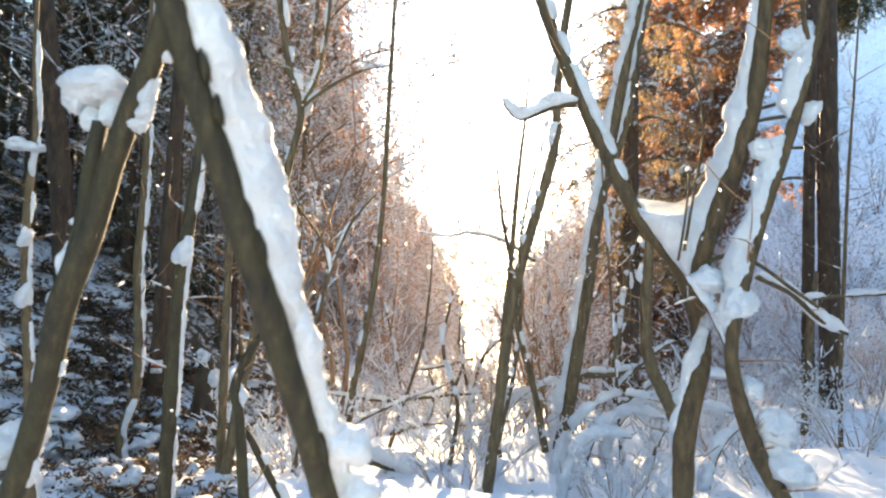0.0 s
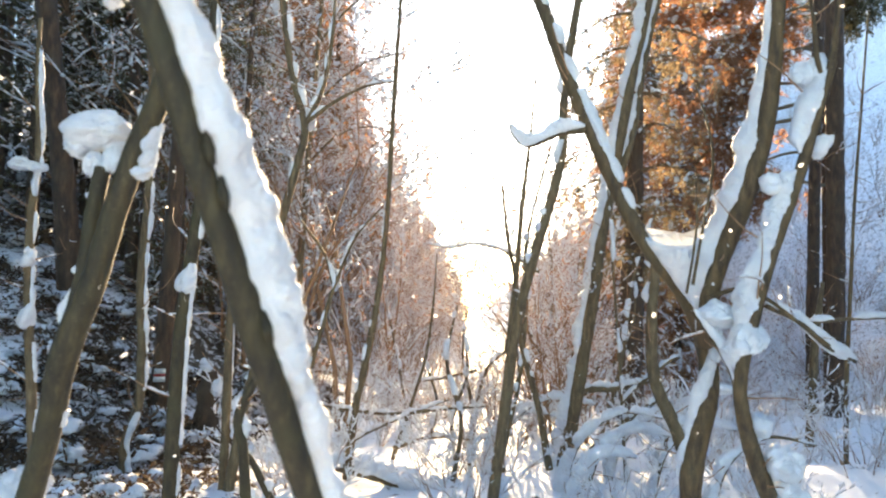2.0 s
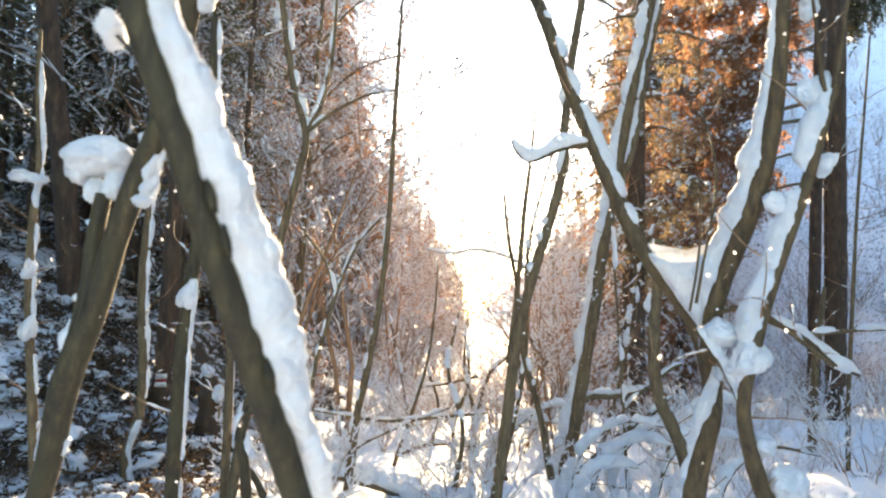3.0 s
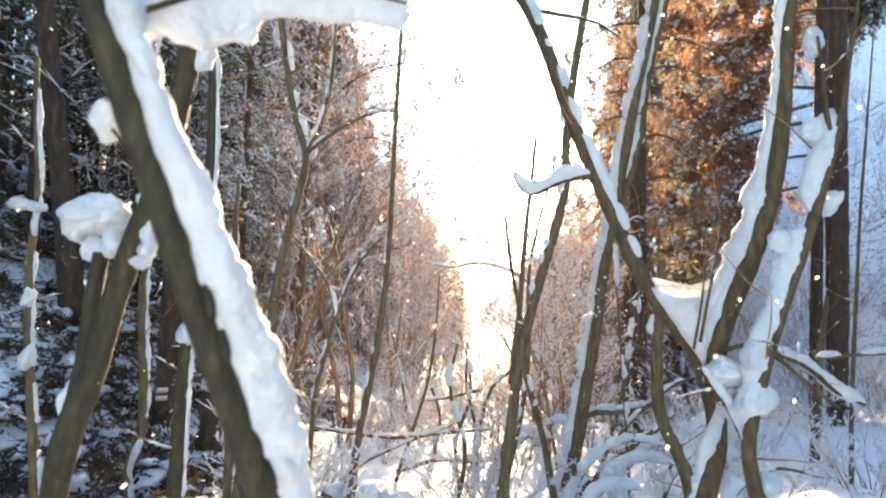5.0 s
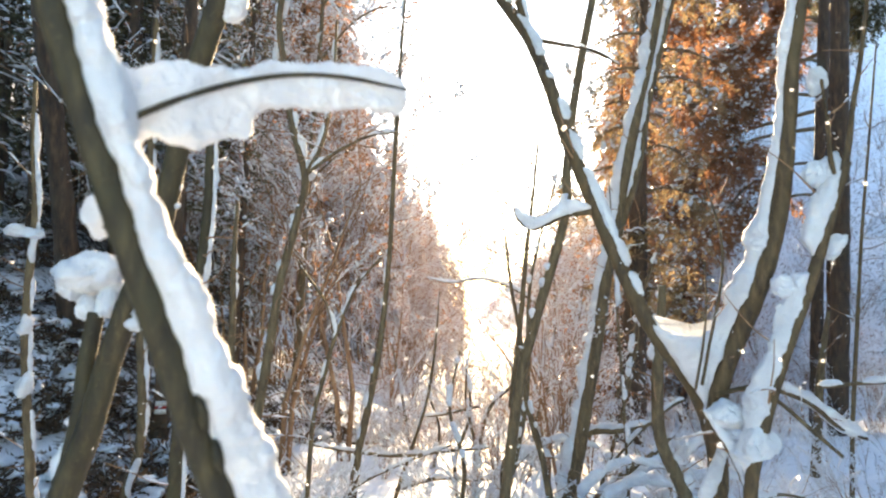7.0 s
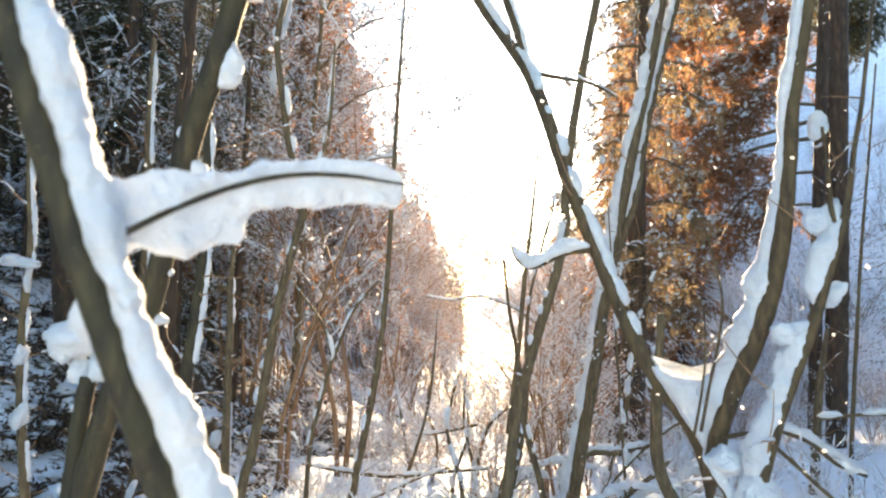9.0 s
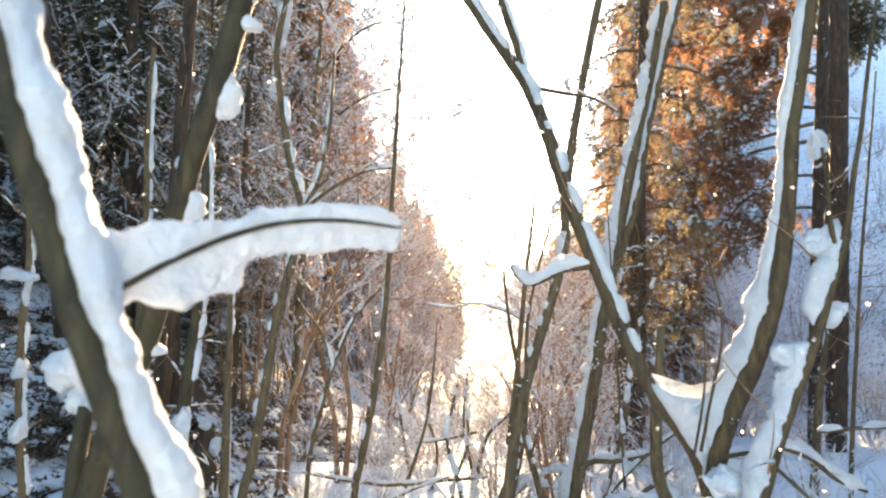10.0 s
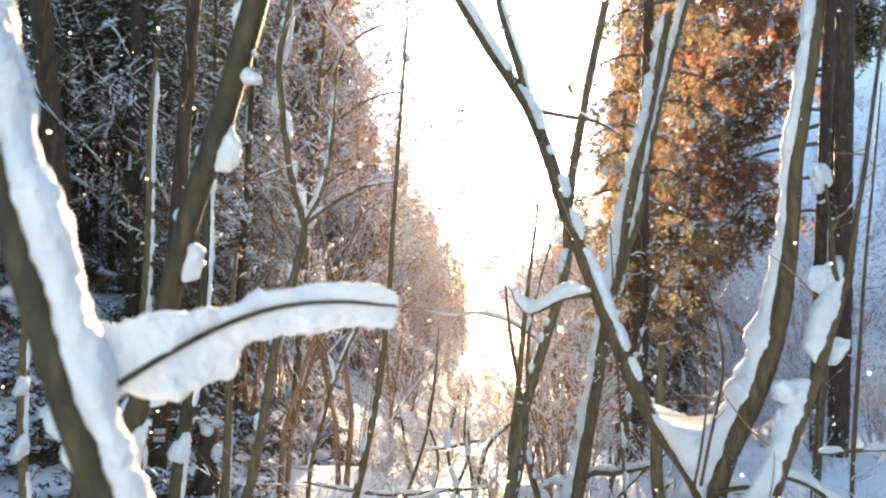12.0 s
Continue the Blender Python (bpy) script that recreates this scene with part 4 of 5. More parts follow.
# trail mark on the trunk: white, red and white bars
def mark_bar(z0, z1, mat):
    soup = Soup()
    n = 12
    line = [(-4.155, 9.759, -1.348, 0.1659), (-4.123, 9.711, -0.797, 0.1422), (-4.013, 9.628, 0.147, 0.1264), (-3.902, 9.518, 1.406, 0.1145), (-3.776, 9.367, 3.138, 0.1027), (-3.649, 9.229, 4.711, 0.0948), (-3.507, 9.078, 6.443, 0.0869), (-3.349, 8.816, 9.433, 0.0711)]
    c, _ = sample(line, 200)
    verts = []
    for z in (z0, z1):
        i = int(np.argmin(np.abs(c[:, 2] - z)))
        for k in range(n):
            a = -math.pi / 2 + 0.25 + (k / (n - 1) - 0.5) * 1.2
            for rr in (1.0, 1.09):
                verts.append((c[i, 0] + math.cos(a) * c[i, 3] * rr, c[i, 1] + math.sin(a) * c[i, 3] * rr, z))
    faces = []
    for k in range(n - 1):
        a, b2, c2, d = 2 * k + 1, 2 * k + 3, 2 * n + 2 * k + 3, 2 * n + 2 * k + 1
        faces += [(a, b2, c2, d), (a - 1, a, d, d - 1), (a - 1, b2 - 1, b2, a), (d - 1, d, c2, c2 - 1)]
    soup.add(verts, faces)
    part("trail_mark", soup, mat, marked, "painted bar")


mark_bar(0.42, 0.49, WHITE_PAINT)
mark_bar(0.38, 0.42, RED_PAINT)
mark_bar(0.31, 0.38, WHITE_PAINT)


# ---- conifers ----
def conifer(name, label, height, radius, bare, mat, seed, drop=0.35, boughs=70, r0=0.16, droop_twigs=False, snow_amount=0.5):
    """Spruce: straight trunk, drooping boughs hung with needle sprays, snow on the boughs."""
    rnd = random.Random(seed)
    ob = thing(name, (0, 0, 0), label, "tree", "conifers of the wood")
    wood, green, white = Soup(), Soup(), Soup()
    lean = (rnd.uniform(-0.02, 0.02), rnd.uniform(-0.02, 0.02))
    line = [(lean[0] * z, lean[1] * z, z, r0 * (1 - z / height) ** 0.8 + 0.012) for z in np.linspace(-0.3, height, 9)]
    tube(wood, line, 0.25, 10, 0.08, seed)
    part("trunk", wood, BARK_ROUGH, ob)
    limbs = Soup()
    gv, gf = [], []
    for k in range(boughs):
        f = (k + rnd.random()) / boughs
        z = bare * height + f * (1 - bare) * height * 0.98
        ln = radius * (1 - f) ** 0.6 * rnd.uniform(0.4, 1.25) + 0.15
        a = k * 2.399 + rnd.uniform(-1.0, 1.0)
        d = Vector((math.cos(a), math.sin(a), 0))
        side = Vector((-d.y, d.x, 0))
        base = Vector((lean[0] * z, lean[1] * z, z))
        curve = [base + d * ln * s + Vector((0, 0, ln * (0.12 * s - drop * 1.6 * s * s + 0.35 * drop * s ** 4))) for s in np.linspace(0, 1, 6)]
        tube(limbs, [(*p, 0.018 * (1 - i / 6) + 0.003) for i, p in enumerate(curve)], ln / 6, 4, 0.0, seed)
        if rnd.random() < snow_amount:
            snow_strip(white, [(*p, 0.01) for p in curve[1:]], 0.055 + 0.03 * rnd.random(), 0.035, ln / 12, 6, 4, -0.15, seed + k)
        for s in np.linspace(0.12, 1, int(6 + ln * 9)):
            p = base + d * ln * s + Vector((0, 0, ln * (0.12 * s - drop * 1.6 * s * s + 0.35 * drop * s ** 4)))
            for way in (-1, 1):
                tw = rnd.uniform(0.16, 0.38) * (1.2 - 0.6 * s) * (1.4 if droop_twigs else 1.0)
                hang = -rnd.uniform(0.7, 1.6) if droop_twigs else -rnd.uniform(0.05, 0.5)
                v = (side * way * rnd.uniform(0.5, 1.0) + d * rnd.uniform(0.2, 0.7) + Vector((0, 0, hang))).normalized()
                w = v.cross(Vector((rnd.uniform(-1, 1), rnd.uniform(-1, 1), rnd.uniform(-1, 1)))).normalized() * rnd.uniform(0.018, 0.034)
                m1, e = p + v * tw * 0.55, p + v * tw + Vector((0, 0, -0.06 * tw))
                i = len(gv)
                gv += [p, m1 + w, e, m1 - w]
                gf.append((i, i + 1, i + 2, i + 3))
                for _ in range(2):
                    q = p + v * tw * rnd.uniform(0.3, 0.9)
                    x = (v + 0.9 * Vector((rnd.uniform(-1, 1), rnd.uniform(-1, 1), rnd.uniform(-1, 0.4)))).normalized()
                    i = len(gv)
                    ww = x.cross(v).normalized() * 0.014
                    gv += [q - ww, q + ww, q + x * tw * 0.5]
                    gf.append((i, i + 1, i + 2))
                if rnd.random() < 0.14 * snow_amount * 2:
                    q = p + v * tw * 0.5
                    sz = rnd.uniform(0.03, 0.07)
                    white.add([q + Vector((sz, 0, 0)), q + Vector((0, sz, 0)), q + Vector((-sz, 0, 0)), q + Vector((0, -sz, 0)), q + Vector((0, 0, sz * 0.6)), q - Vector((0, 0, sz * 0.3))],
                              [(0, 1, 4), (1, 2, 4), (2, 3, 4), (3, 0, 4), (1, 0, 5), (2, 1, 5), (3, 2, 5), (0, 3, 5)])
    green.add([tuple(v) for v in gv], gf)
    part("bough", limbs, BARK_ROUGH, ob, "", True, "stuff")
    part("crown", green, mat, ob, "", False)
    part("snow_load", white, SNOW, ob, "", True, "stuff")
    return ob


def place(proto, x, y, turn=0.0, scale=1.0, lift=0.0, tip=(0, 0)):
    m = pose(x, y, ground_height(x, y) - 0.1 + lift, tip[0], tip[1], turn)
    ob = copy_thing(proto, m)
    ob.scale = (scale, scale, scale)
    return ob


DARK = [conifer("spruce", "dark spruce with snow on drooping boughs", 11, 1.7, 0.12, NEEDLE, 101, 0.35, 80, 0.15, False, 0.85),
        conifer("spruce", "dark spruce with sparse snowy lower boughs", 13, 1.5, 0.25, NEEDLE, 102, 0.45, 80, 0.17, False, 0.85),
        conifer("spruce", "slim dark spruce flecked with snow", 9, 1.2, 0.08, NEEDLE, 103, 0.4, 70, 0.11, False, 0.85)]
for i, ob in enumerate(DARK):
    x, y = [(-9.5, 14.0), (-7.2, 15.5), (-6.2, 17.5)][i]
    ob.location = (x, y, ground_height(x, y) - 0.1)


def pole(name, label, height, seed, r0):
    """A close-grown conifer: thin straight trunk with dead twigs all the way and a little crown."""
    rnd = random.Random(seed)
    ob = thing(name, (0, 0, 0), label, "tree", "close-grown conifers")
    wood, fine, white, green = Soup(), Soup(), Soup(), Soup()
    lean = (rnd.uniform(-0.03, 0.03), rnd.uniform(-0.03, 0.03))
    tube(wood, [(lean[0] * z, lean[1] * z, z, r0 * (1 - 0.7 * z / height)) for z in np.linspace(-0.3, height, 8)], 0.3, 9, 0.08, seed)
    part("trunk", wood, BARK_ROUGH, ob)
    snow_strip(white, [(lean[0] * z, lean[1] * z, z, r0 * (1 - 0.7 * z / height)) for z in np.linspace(0.3, height, 8)], 0.035, 0.03, 0.12, 6, 3, 0.0, seed, (1.0, -0.5, 0), 0.8)
    for k in range(150):
        z = rnd.uniform(0.4, height)
        a, ln = rnd.uniform(0, 6.28), rnd.uniform(0.3, 0.95)
        d = Vector((math.cos(a), math.sin(a), 0))
        p = Vector((lean[0] * z, lean[1] * z, z))
        curve = [(*(p + d * ln * s + Vector((0, 0, ln * (0.1 * s - rnd.uniform(0.3, 0.6) * s * s)))), 0.007 * (1 - 0.7 * s)) for s in (0, 0.35, 0.7, 1.0)]
        tube(fine, curve, ln / 4, 3, 0.0, seed)
        if rnd.random() < 0.65:
            snow_strip(white, curve[1:], 0.022, 0.018, ln / 6, 5, 6, -0.1, seed + k)
        for _ in range(9):
            s = rnd.uniform(0.2, 1)
            q = Vector(curve[0][:3]).lerp(Vector(curve[3][:3]), s)
            v = Vector((rnd.uniform(-1, 1), rnd.uniform(-1, 1), rnd.uniform(-1.2, 0.3))).normalized() * rnd.uniform(0.08, 0.25)
            w = v.cross(Vector((rnd.uniform(-1, 1), rnd.uniform(-1, 1), 0.2))).normalized() * 0.013
            green.add([q - w, q + w, q + v], [(0, 1, 2)])
            if rnd.random() < 0.12:
                sz = rnd.uniform(0.015, 0.04)
                white.add([q + Vector((sz, 0, 0)), q + Vector((-sz, sz, 0)), q + Vector((-sz, -sz, 0)), q + Vector((0, 0, sz))], [(0, 1, 3), (1, 2, 3), (2, 0, 3), (2, 1, 0)])
    part("bough", fine, BARK_ROUGH, ob, "", True, "stuff")
    part("crown", green, NEEDLE, ob, "", False)
    part("snow_load", white, SNOW, ob, "", True, "stuff")
    return ob


POLES = [pole("pole_spruce", "thin straight spruce with dead snowy twigs", 12, 111, 0.10), pole("pole_spruce", "thin dark spruce trunk with snowy twigs", 14, 112, 0.13),
         pole("pole_spruce", "young straight spruce flecked with snow", 9, 113, 0.07)]
for i, ob in enumerate(POLES):
    x, y = [(-5.6, 12.5), (-8.0, 13.0), (-4.6, 13.4)][i]
    ob.location = (x, y, ground_height(x, y) - 0.1)
rnd = random.Random(5)
for k in range(32):
    y = rnd.uniform(15, 44)
    x = -rnd.uniform(0.30 * y, 0.30 * y + 12)
    place(DARK[k % 3], x, y, rnd.uniform(0, 360), rnd.uniform(0.8, 1.35))
for k in range(70):
    y = rnd.uniform(11, 30)
    x = -rnd.uniform(0.27 * y, 0.27 * y + 9)
    place(POLES[k % 3], x, y, rnd.uniform(0, 360), rnd.uniform(0.8, 1.3))
# unseen spruces right of the view, put there to cut skylight
for k in range(10):
    y = rnd.uniform(0, 9)
    place(DARK[k % 3], 0.75 * y + rnd.uniform(4.0, 9.0), y, rnd.uniform(0, 360), rnd.uniform(1.3, 1.8))
# more unseen spruces, added tall to darken the left bank
for k in range(14):
    y = rnd.uniform(-2, 9)
    place(DARK[k % 3], -0.75 * max(y, 0) - rnd.uniform(4.5, 10), y, rnd.uniform(0, 360), rnd.uniform(1.6, 2.1))
# spruces added out of sight behind the camera to dim light from there
for k in range(8):
    place(DARK[k % 3], (k - 3.5) * 4.5 + rnd.uniform(-1, 1), -rnd.uniform(9, 16), rnd.uniform(0, 360), rnd.uniform(0.9, 1.2))
for k in range(50):
    y = rnd.uniform(60, 130)
    x = rnd.uniform(0.38 * y, 0.9 * y)
    place(DARK[k % 3], x, y, rnd.uniform(0, 360), rnd.uniform(0.8, 1.3))
for k in range(44):
    y = rnd.uniform(75, 130)
    x = rnd.uniform(0.42 * y, 0.82 * y)
    place(DARK[k % 3], x, y, rnd.uniform(0, 360), rnd.uniform(1.2, 1.7))
for k in range(60):
    y = rnd.uniform(90, 170)
    x = rnd.uniform(0.24 * y, 0.5 * y)
    place(DARK[k % 3], x, y, rnd.uniform(0, 360), rnd.uniform(1.2, 1.8))

# spruces whose red-brown needle colour imitates the sun's glare
GLARE_SPRUCE = [conifer("spruce", "spruce in glare-tinted brown, flecked with snow", 12, 1.9, 0.10, NEEDLE_GLARE, 104, 0.5, 120, 0.14, True, 0.7),
         conifer("spruce", "spruce in glare-tinted red-brown with snow on hanging twigs", 14, 1.7, 0.15, NEEDLE_GLARE, 105, 0.45, 120, 0.15, True, 0.7)]
# far spruce, paled by colour in place of haze, with snow on its boughs
HAZE_SPRUCE = [conifer("spruce", "snowy far spruce coloured pale for haze", 11, 1.6, 0.06, NEEDLE_HAZE, 106, 0.4, 110, 0.12, False, 0.9)]
for i, ob in enumerate(GLARE_SPRUCE + HAZE_SPRUCE):
    x, y = [(-6.6, 27.0), (-7.4, 24.0), (-3.2, 52.0)][i]
    ob.location = (x, y, ground_height(x, y) - 0.1)
for k in range(26):
    y = rnd.uniform(24, 46)
    place(GLARE_SPRUCE[k % 2], -y * rnd.uniform(0.155, 0.36), y, rnd.uniform(0, 360), rnd.uniform(1.0, 1.5) * y / 28)
for k in range(8):
    y = rnd.uniform(34, 52)
    place(GLARE_SPRUCE[k % 2], -y * rnd.uniform(0.09, 0.15), y, rnd.uniform(0, 360), rnd.uniform(0.7, 0.95) * y / 36)
for k in range(22):
    y, u = rnd.uniform(55, 95), rnd.random()
    place(HAZE_SPRUCE[0], y * (0.022 - 0.115 * u), y, rnd.uniform(0, 360), (0.62 + 0.75 * u) * y / 60)
for k in range(8):
    y, u = rnd.uniform(50, 80), rnd.random()
    place(HAZE_SPRUCE[0], y * (0.115 + 0.10 * u), y, rnd.uniform(0, 360), (0.6 + 0.9 * u) * y / 60)

# spruce whose long bare boughs carry rusty curtains of needles
def curtain(line, mat, seed, count, lo, hi, reach, bough, size=1.0):
    """Ragged bunches of needle twigs hanging from a bough and its side twigs, with gaps between them and snow caught in them."""
    rnd = random.Random(seed)
    c, length = sample(line, 60)
    gv, gf, white, fine = [], [], Soup(), Soup()
    for _ in range(count):
        f = lo + (hi - lo) * rnd.random()
        p = Vector(c[int(f * 59)][:3])
        a = rnd.uniform(0, 6.28)
        q = p + Vector((math.cos(a), math.sin(a), rnd.uniform(-0.35, 0.1))) * rnd.uniform(0.1, reach)
        tube(fine, [(*p, 0.009), (*(p.lerp(q, 0.5) + Vector((0, 0, 0.05))), 0.007), (*q, 0.004)], 0.2, 3, 0.0, seed)
        if rnd.random() < 0.5:
            snow_strip(white, [(*p, 0.01), (*(p.lerp(q, 0.5) + Vector((0, 0, 0.06))), 0.01), (*q, 0.006)], 0.035 * size, 0.03 * size, 0.08, 6, 5, -0.1, seed + f)
        for _ in range(rnd.randint(2, 6)):
            s0 = q + Vector((rnd.uniform(-1, 1), rnd.uniform(-1, 1), rnd.uniform(-0.4, 0.2))) * 0.16 * size
            ln = size * rnd.uniform(0.15, 0.75) ** 1.2
            d = Vector((rnd.uniform(-0.55, 0.55), rnd.uniform(-0.55, 0.55), -1)).normalized()
            n = max(3, int(ln / 0.035))
            for k in range(n):
                d = (d + Vector((rnd.uniform(-1, 1), rnd.uniform(-1, 1), -0.1)) * 0.10).normalized()
                s1 = s0 + d * ln * k / n
                for _ in range(2):
                    v = (d * rnd.uniform(0.3, 1.2) + Vector((rnd.uniform(-1, 1), rnd.uniform(-1, 1), rnd.uniform(-0.4, 0.4)))).normalized() * rnd.uniform(0.06, 0.17) * size * (1.1 - 0.6 * k / n)
                    w = v.cross(Vector((rnd.uniform(-1, 1), rnd.uniform(-1, 1), 0.2))).normalized() * rnd.uniform(0.010, 0.022) * size
                    i = len(gv)
                    gv += [s1, s1 + v * 0.45 + w, s1 + v, s1 + v * 0.45 - w]
                    gf.append((i, i + 1, i + 2, i + 3))
                if rnd.random() < 0.07:
                    fleck(white, s1, rnd.uniform(0.025, 0.07) * size, rnd)
        if rnd.random() < 0.16:
            r = rnd.uniform(0.04, 0.10) * size
            clump(white, q + Vector((0, 0, -rnd.uniform(0, 0.3))), (r * 0.8, r * 0.8, r * rnd.uniform(0.9, 2.0)), rnd.uniform(0, 30), 0, rnd.uniform(-0.4, 0.4), 6, 0.5, 1)
    green = Soup()
    green.add([tuple(v) for v in gv], gf)
    part("needle_spray", green, mat, bough, "", False, "stuff")
    part("side_twig", fine, BARK_ROUGH, bough, "", True, "stuff")
    if white.n:
        part("snow_fleck", white, SNOW, bough, "", True, "stuff")


TRUNK = rooted([(10.152, 18.373, -3.188, 0.1602), (10.129, 18.186, -0.228, 0.1513), (10.094, 17.906, 4.212, 0.1335), (10.058, 17.626, 8.651, 0.1157), (10.023, 17.345, 13.091, 0.0979), (9.947, 16.971, 19.011, 0.0623)])
hanging = thing("hanging_spruce", TRUNK[0][:3], "tall spruce with long bare boughs hung with rusty needles", "tree", "conifers of the wood")
b = Soup()
tube(b, TRUNK, 0.12, 14, 0.08, 3.0)
part("trunk", b, BARK_ROUGH, hanging)
for k, (line, mat, count, lo, hi, reach) in enumerate((
        ([(10.032, 17.411, 12.055, 0.0593), (8.907, 17.420, 11.750, 0.0519), (7.725, 17.448, 11.148, 0.0371), (6.544, 17.475, 10.546, 0.0297), (5.806, 17.502, 10.022, 0.0148)], NEEDLE_BROWN, 70, 0.15, 1.0, 0.8), ([(10.048, 17.543, 9.954, 0.0593), (8.922, 17.544, 9.782, 0.0519), (7.887, 17.556, 9.462, 0.0371), (6.154, 17.554, 9.240, 0.0297), (5.474, 17.566, 8.968, 0.0148)], NEEDLE_BROWN, 70, 0.2, 1.0, 0.6), ([(10.054, 17.588, 9.243, 0.0593), (9.225, 17.591, 9.088, 0.0445), (8.189, 17.603, 8.754, 0.0371), (7.302, 17.620, 8.362, 0.0297), (6.491, 17.643, 7.881, 0.0148)], NEEDLE_BROWN, 60, 0.3, 1.0, 1.0),
        ([(10.060, 17.637, 8.474, 0.0667), (8.760, 17.663, 7.886, 0.0519), (7.902, 17.675, 7.568, 0.0445), (7.031, 17.698, 7.087, 0.0297), (6.352, 17.717, 6.696, 0.0148)], NEEDLE_BROWN, 50, 0.35, 1.0, 0.9), ([(10.072, 17.733, 6.950, 0.0667), (8.496, 17.548, 6.491, 0.0513), (7.300, 17.362, 6.102, 0.0435), (6.389, 17.185, 5.595, 0.0287), (5.668, 17.016, 5.001, 0.0142)], NEEDLE_BROWN, 26, 0.6, 1.0, 0.5), ([(10.076, 17.766, 6.432, 0.0667), (8.402, 17.371, 6.112, 0.0507), (7.305, 16.984, 5.736, 0.0425), (6.578, 16.806, 5.272, 0.0350), (5.938, 16.642, 4.612, 0.0277), (5.149, 16.493, 3.693, 0.0137)], NEEDLE_BROWN, 70, 0.45, 1.0, 0.9),
        ([(10.040, 17.476, 11.019, 0.0593), (8.810, 17.855, 11.201, 0.0455), (7.613, 18.273, 10.763, 0.0387), (6.762, 18.510, 10.064, 0.0235)], NEEDLE_BROWN, 60, 0.25, 1.0, 0.8), ([(10.036, 17.448, 11.463, 0.0593), (10.471, 17.489, 10.875, 0.0445), (10.848, 17.539, 10.138, 0.0297), (11.238, 17.584, 9.475, 0.0148)], NEEDLE, 50, 0.2, 1.0, 0.5), ([(10.044, 17.513, 10.427, 0.0593), (10.170, 17.148, 9.889, 0.0435), (10.415, 16.982, 9.377, 0.0287), (10.510, 16.818, 8.803, 0.0142)], NEEDLE, 40, 0.2, 1.0, 0.5))):
    b = Soup()
    tube(b, line, 0.1, 6, 0.08, k)
    bough = part("bough", b, BARK_GREY, hanging)
    curtain(line, mat, 400 + k, int(count * 1.0), lo, hi, reach, bough, 1.25)

# lower and side boughs of the same spruce, each a few metres long and drooping
rnd = random.Random(44)
for k in range(9):
    z = 3.4 + 1.15 * k + rnd.uniform(-0.3, 0.3)
    x0, y0, reach = 10.1 - 0.01 * z, 18.0 - 0.07 * z, rnd.uniform(3.2, 5.2)
    line = [(x0, y0, z + 1.2, 0.05), (x0 - 0.35 * reach, y0 - rnd.uniform(0, 1.0), z + 1.1, 0.04), (x0 - 0.7 * reach, y0 - rnd.uniform(0.2, 1.6), z + 0.5, 0.028), (x0 - reach, y0 - rnd.uniform(0.2, 2.0), z - 0.4, 0.012)]
    b = Soup()
    tube(b, line, 0.1, 6, 0.08, 20 + k)
    bough = part("bough", b, BARK_GREY, hanging)
    curtain(line, NEEDLE_GLARE, 430 + k, 30, 0.4, 1.0, 0.7, bough, 1.2)

# olive spruce boughs on the stout trunk nearer by
for k in range(26):
    z = 2.0 + 0.30 * k + rnd.uniform(-0.1, 0.1)
    x0, y0, reach = 3.28 + 0.022 * (z - 2.0), 11.95 - 0.088 * (z - 2.0), rnd.uniform(0.7, 1.5)
    a = (rnd.uniform(-0.9, 0.5), rnd.uniform(2.5, 4.0))[k % 2]
    dx, dy = reach * math.cos(a), reach * math.sin(a)
    line = [(x0, y0, z, 0.03), (x0 + 0.4 * dx, y0 + 0.4 * dy, z + 0.06, 0.022), (x0 + 0.8 * dx, y0 + 0.8 * dy, z - 0.12, 0.014), (x0 + dx, y0 + dy, z - 0.35, 0.007)]
    b = Soup()
    tube(b, line, 0.08, 6, 0.08, 50 + k)
    bough = part("bough", b, BARK_GREY, stout)
    curtain(line, NEEDLE_OLIVE, 460 + k, 13, 0.2, 1.0, 0.35, bough, 0.72)


